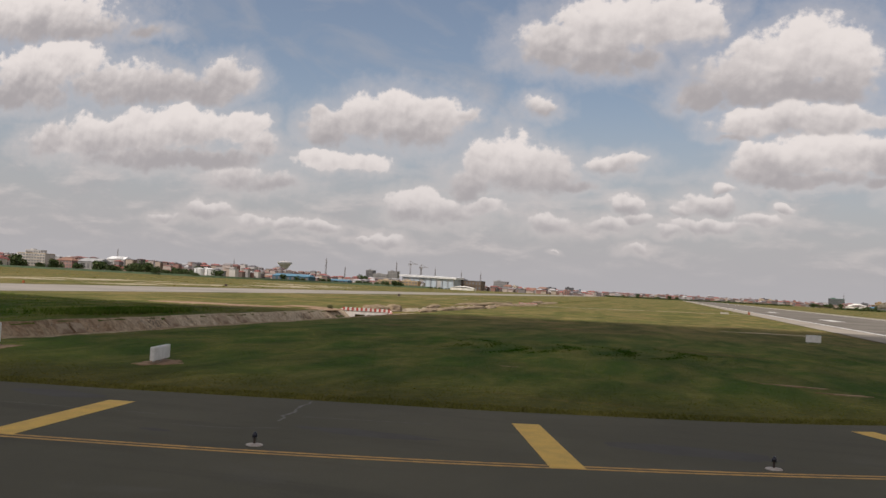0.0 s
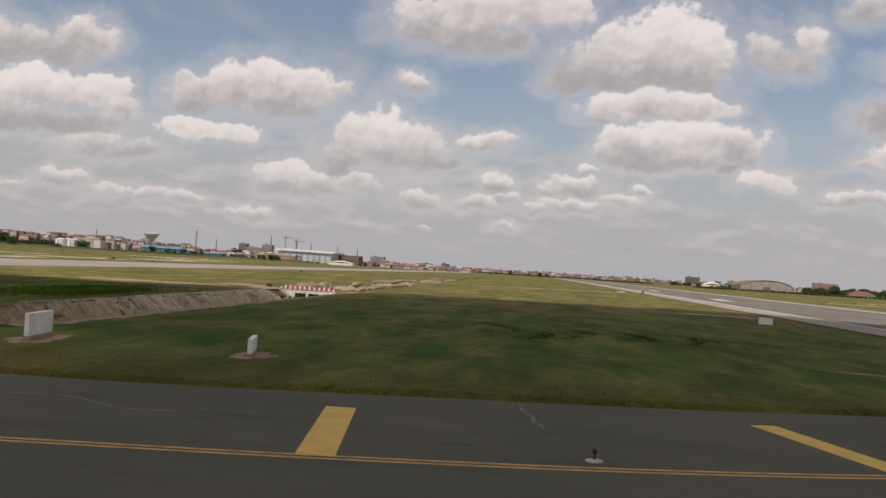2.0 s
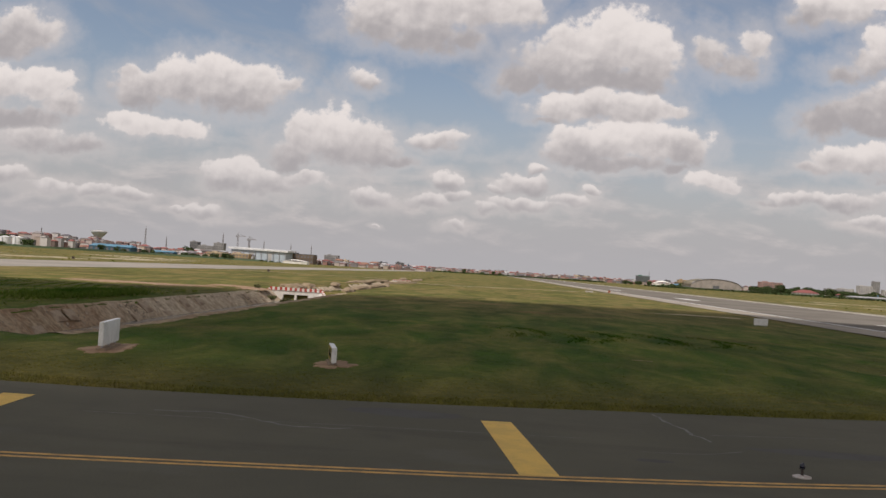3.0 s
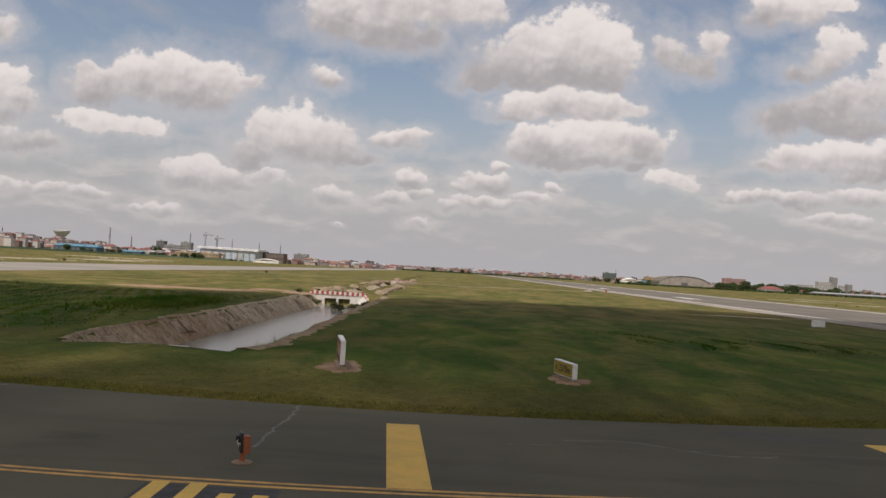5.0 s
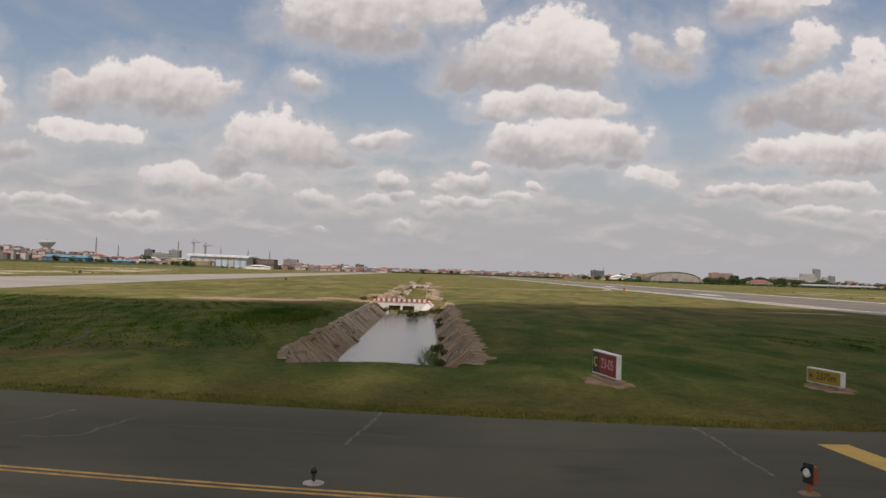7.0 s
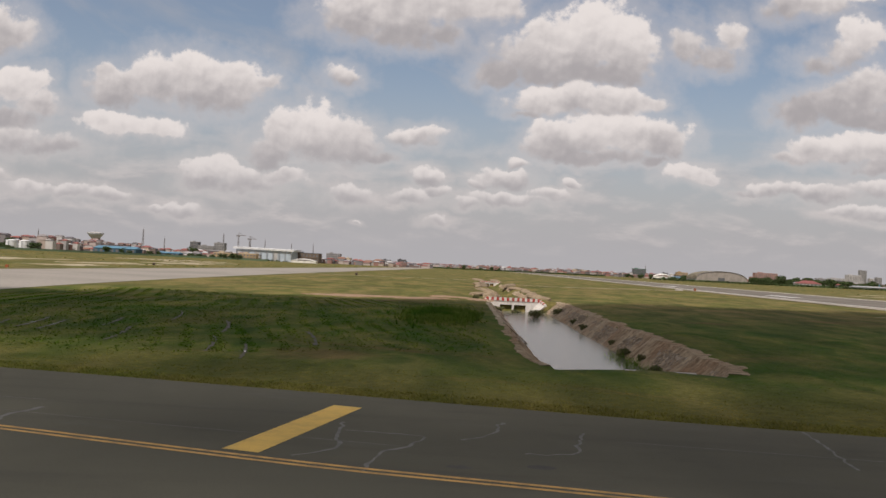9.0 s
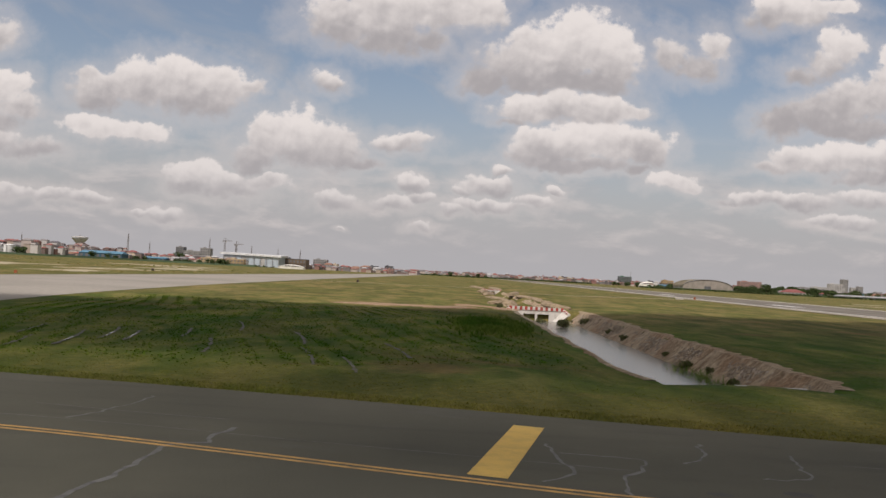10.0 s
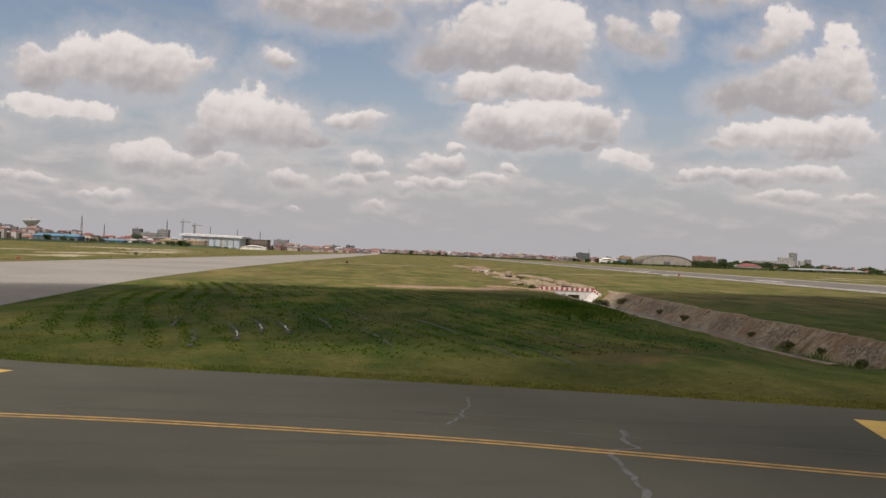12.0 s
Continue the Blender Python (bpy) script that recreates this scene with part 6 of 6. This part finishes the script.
M["far_roof"] = hashed_paint("faded_town_roofs", ((0.24, 0.080, 0.068), (0.24, 0.22, 0.22), (0.20, 0.11, 0.09), (0.42, 0.41, 0.41), (0.17, 0.080, 0.07), (0.27, 0.095, 0.08), (0.13, 0.12, 0.13), (0.18, 0.17, 0.17)))


def far_town(label, count, x0, x1, y0, y1, low, high, seed):
    """Crowded houses too far off to tell apart, each with its own walls and hipped roof."""
    r = np.random.default_rng(seed)
    x, y = r.uniform(x0, x1, count), r.uniform(y0, y1, count)
    w, d, h = r.uniform(2.6, 6.5, count), r.uniform(3, 6, count), r.uniform(low, high, count) * r.uniform(0.7, 1.3, count)
    rise = np.where(r.random(count) < 0.35, 0.3, r.uniform(1.0, 2.4, count))
    one = np.ones(count)
    wall = np.stack([np.stack([x + sx * w, y + sy * d, (h if up else -one)], 1) for up in (0, 1) for sx, sy in ((-1, -1), (1, -1), (1, 1), (-1, 1))], 1)
    roof = np.stack([np.stack([x + sx * (w + 0.5), y + sy * (d + 0.5), h - 0.1], 1) for sx, sy in ((-1, -1), (1, -1), (1, 1), (-1, 1))] + [np.stack([x + sx * w * 0.6, y, h + rise], 1) for sx in (-1, 1)], 1)
    faces, mats = [], []
    for k in range(count):
        b, c = 8 * k, 8 * count + 6 * k
        faces += [(b, b + 1, b + 5, b + 4), (b + 1, b + 2, b + 6, b + 5), (b + 2, b + 3, b + 7, b + 6), (b + 3, b, b + 4, b + 7)]
        faces += [(c, c + 1, c + 5, c + 4), (c + 2, c + 3, c + 4, c + 5), (c + 1, c + 2, c + 5), (c + 3, c, c + 4)]
        mats += [0] * 4 + [1] * 4
    me = bpy.data.meshes.new("far_town")
    me.from_pydata(np.concatenate([wall.reshape(-1, 3), roof.reshape(-1, 3)]).tolist(), [], faces)
    me.materials.append(M["far_wall"])
    me.materials.append(M["far_roof"])
    me.polygons.foreach_set("material_index", mats)
    return tagged(new("far_town", me), label, "town", kind="stuff")


far_town("crowded faded houses and red roofs behind the perimeter", 1100, -1250, -560, 1060, 1400, 10, 17, 1)
far_town("crowded low houses and sheds beside the terminal", 420, -660, -330, 1170, 1420, 4, 9, 2)
far_town("low houses and sheds beyond the terminal", 420, -330, -100, 1330, 1800, 3, 6.5, 3)
far_town("distant crowded town on the horizon", 900, -420, 150, 2000, 2800, 4, 8.5, 4)
far_town("distant crowded town on the horizon", 900, -150, 900, 2600, 3400, 5, 12, 5)
far_town("distant low sheds and houses beyond the runway", 300, 180, 560, 1850, 2350, 4, 9, 6)
far_town("distant low sheds and houses among trees", 160, 540, 1000, 1480, 1900, 3, 6, 7)
far_town("distant town among trees", 260, 800, 2000, 2300, 3100, 6, 14, 8)

# trees
makers = [tree((-828, 955, 0), 18, 11, 1), tree((-636, 960, 0), 17, 13, 2), tree((-703, 960, 0), 14, 12, 3), tree((-600, 985, 0), 10, 9, 4), tree((-440, 1240, 0), 14, 9, 5)]
r = random.Random(4)


def grove(count, x0, x1, y0, y1, lo, hi):
    for _ in range(count):
        s = r.uniform(lo, hi)
        copy_thing(r.choice(makers), pose(r.uniform(x0, x1), r.uniform(y0, y1), 0, 0, 0, r.uniform(0, 360)) @ Matrix.Diagonal((s * 1.15, s, s, 1)))


grove(64, -1000, -540, 950, 1060, 0.35, 0.8)
grove(30, 620, 1250, 1420, 1520, 0.35, 0.6)
grove(24, -560, -330, 1080, 1200, 0.3, 0.6)
grove(24, -280, 60, 1750, 2300, 0.3, 0.55)
grove(40, -60, 480, 2100, 2600, 0.35, 0.6)
grove(56, 500, 660, 1500, 1640, 0.5, 0.95)
grove(60, 640, 1150, 1500, 1900, 0.45, 0.85)
grove(24, 240, 430, 1450, 1650, 0.3, 0.6)
grove(40, 850, 1700, 1900, 2500, 0.6, 1.0)

# perimeter fence and scrub bank along the far edge of the field
fence = thing("perimeter_fence", "long green sheet perimeter fence with posts", "fence", (0, 0, 0))
line = smooth_line([(-1150, 930), (-800, 930), (-560, 965), (-420, 1090), (-300, 1120)], 12.0)
for a, b in zip(line, line[1:]):
    bm = bmesh.new()
    d = (b - a)
    s = Vector((-d.y, d.x)).normalized() * 0.06
    v = [bm.verts.new(c) for c in ((*(a - s), -0.3), (*(b - s), -0.3), (*(b - s), 2.3), (*(a - s), 2.3), (*(a + s), -0.3), (*(b + s), -0.3), (*(b + s), 2.3), (*(a + s), 2.3))]
    for f in ((0, 1, 2, 3), (5, 4, 7, 6), (3, 2, 6, 7), (0, 3, 7, 4), (1, 5, 6, 2)):
        bm.faces.new([v[i] for i in f])
    part("panel", bm, M["fence_green"], fence)
rng = np.random.default_rng(8)
x = rng.uniform(-500, 1600, 16000)
y = 1250 + 0.10 * np.abs(x) + rng.normal(0, 30, len(x)) + np.where((x > -300) & (x < 250), 500, 0)
turf("scrub", "low dark scrub along the far edge of the airfield", np.stack([x, y, 0 * x - 0.1], 1), 2.6, 1.6, M["tree_leaf"])
x = np.concatenate([rng.uniform(-620, -135, 2600), rng.uniform(112, 700, 2200)])
y = np.concatenate([rng.uniform(240, 900, 2600), rng.uniform(300, 1150, 2200)])
keep = np.array([noise.noise((float(a) * 0.02, float(b) * 0.008, 3.0)) > 0.12 for a, b in zip(x, y)])
x, y = x[keep], y[keep]
turf("field_scrub", "scattered rough green tussocks on the far field", np.stack([x, y, 0 * x - 0.1], 1), 0.30, 0.8, M["blades"])
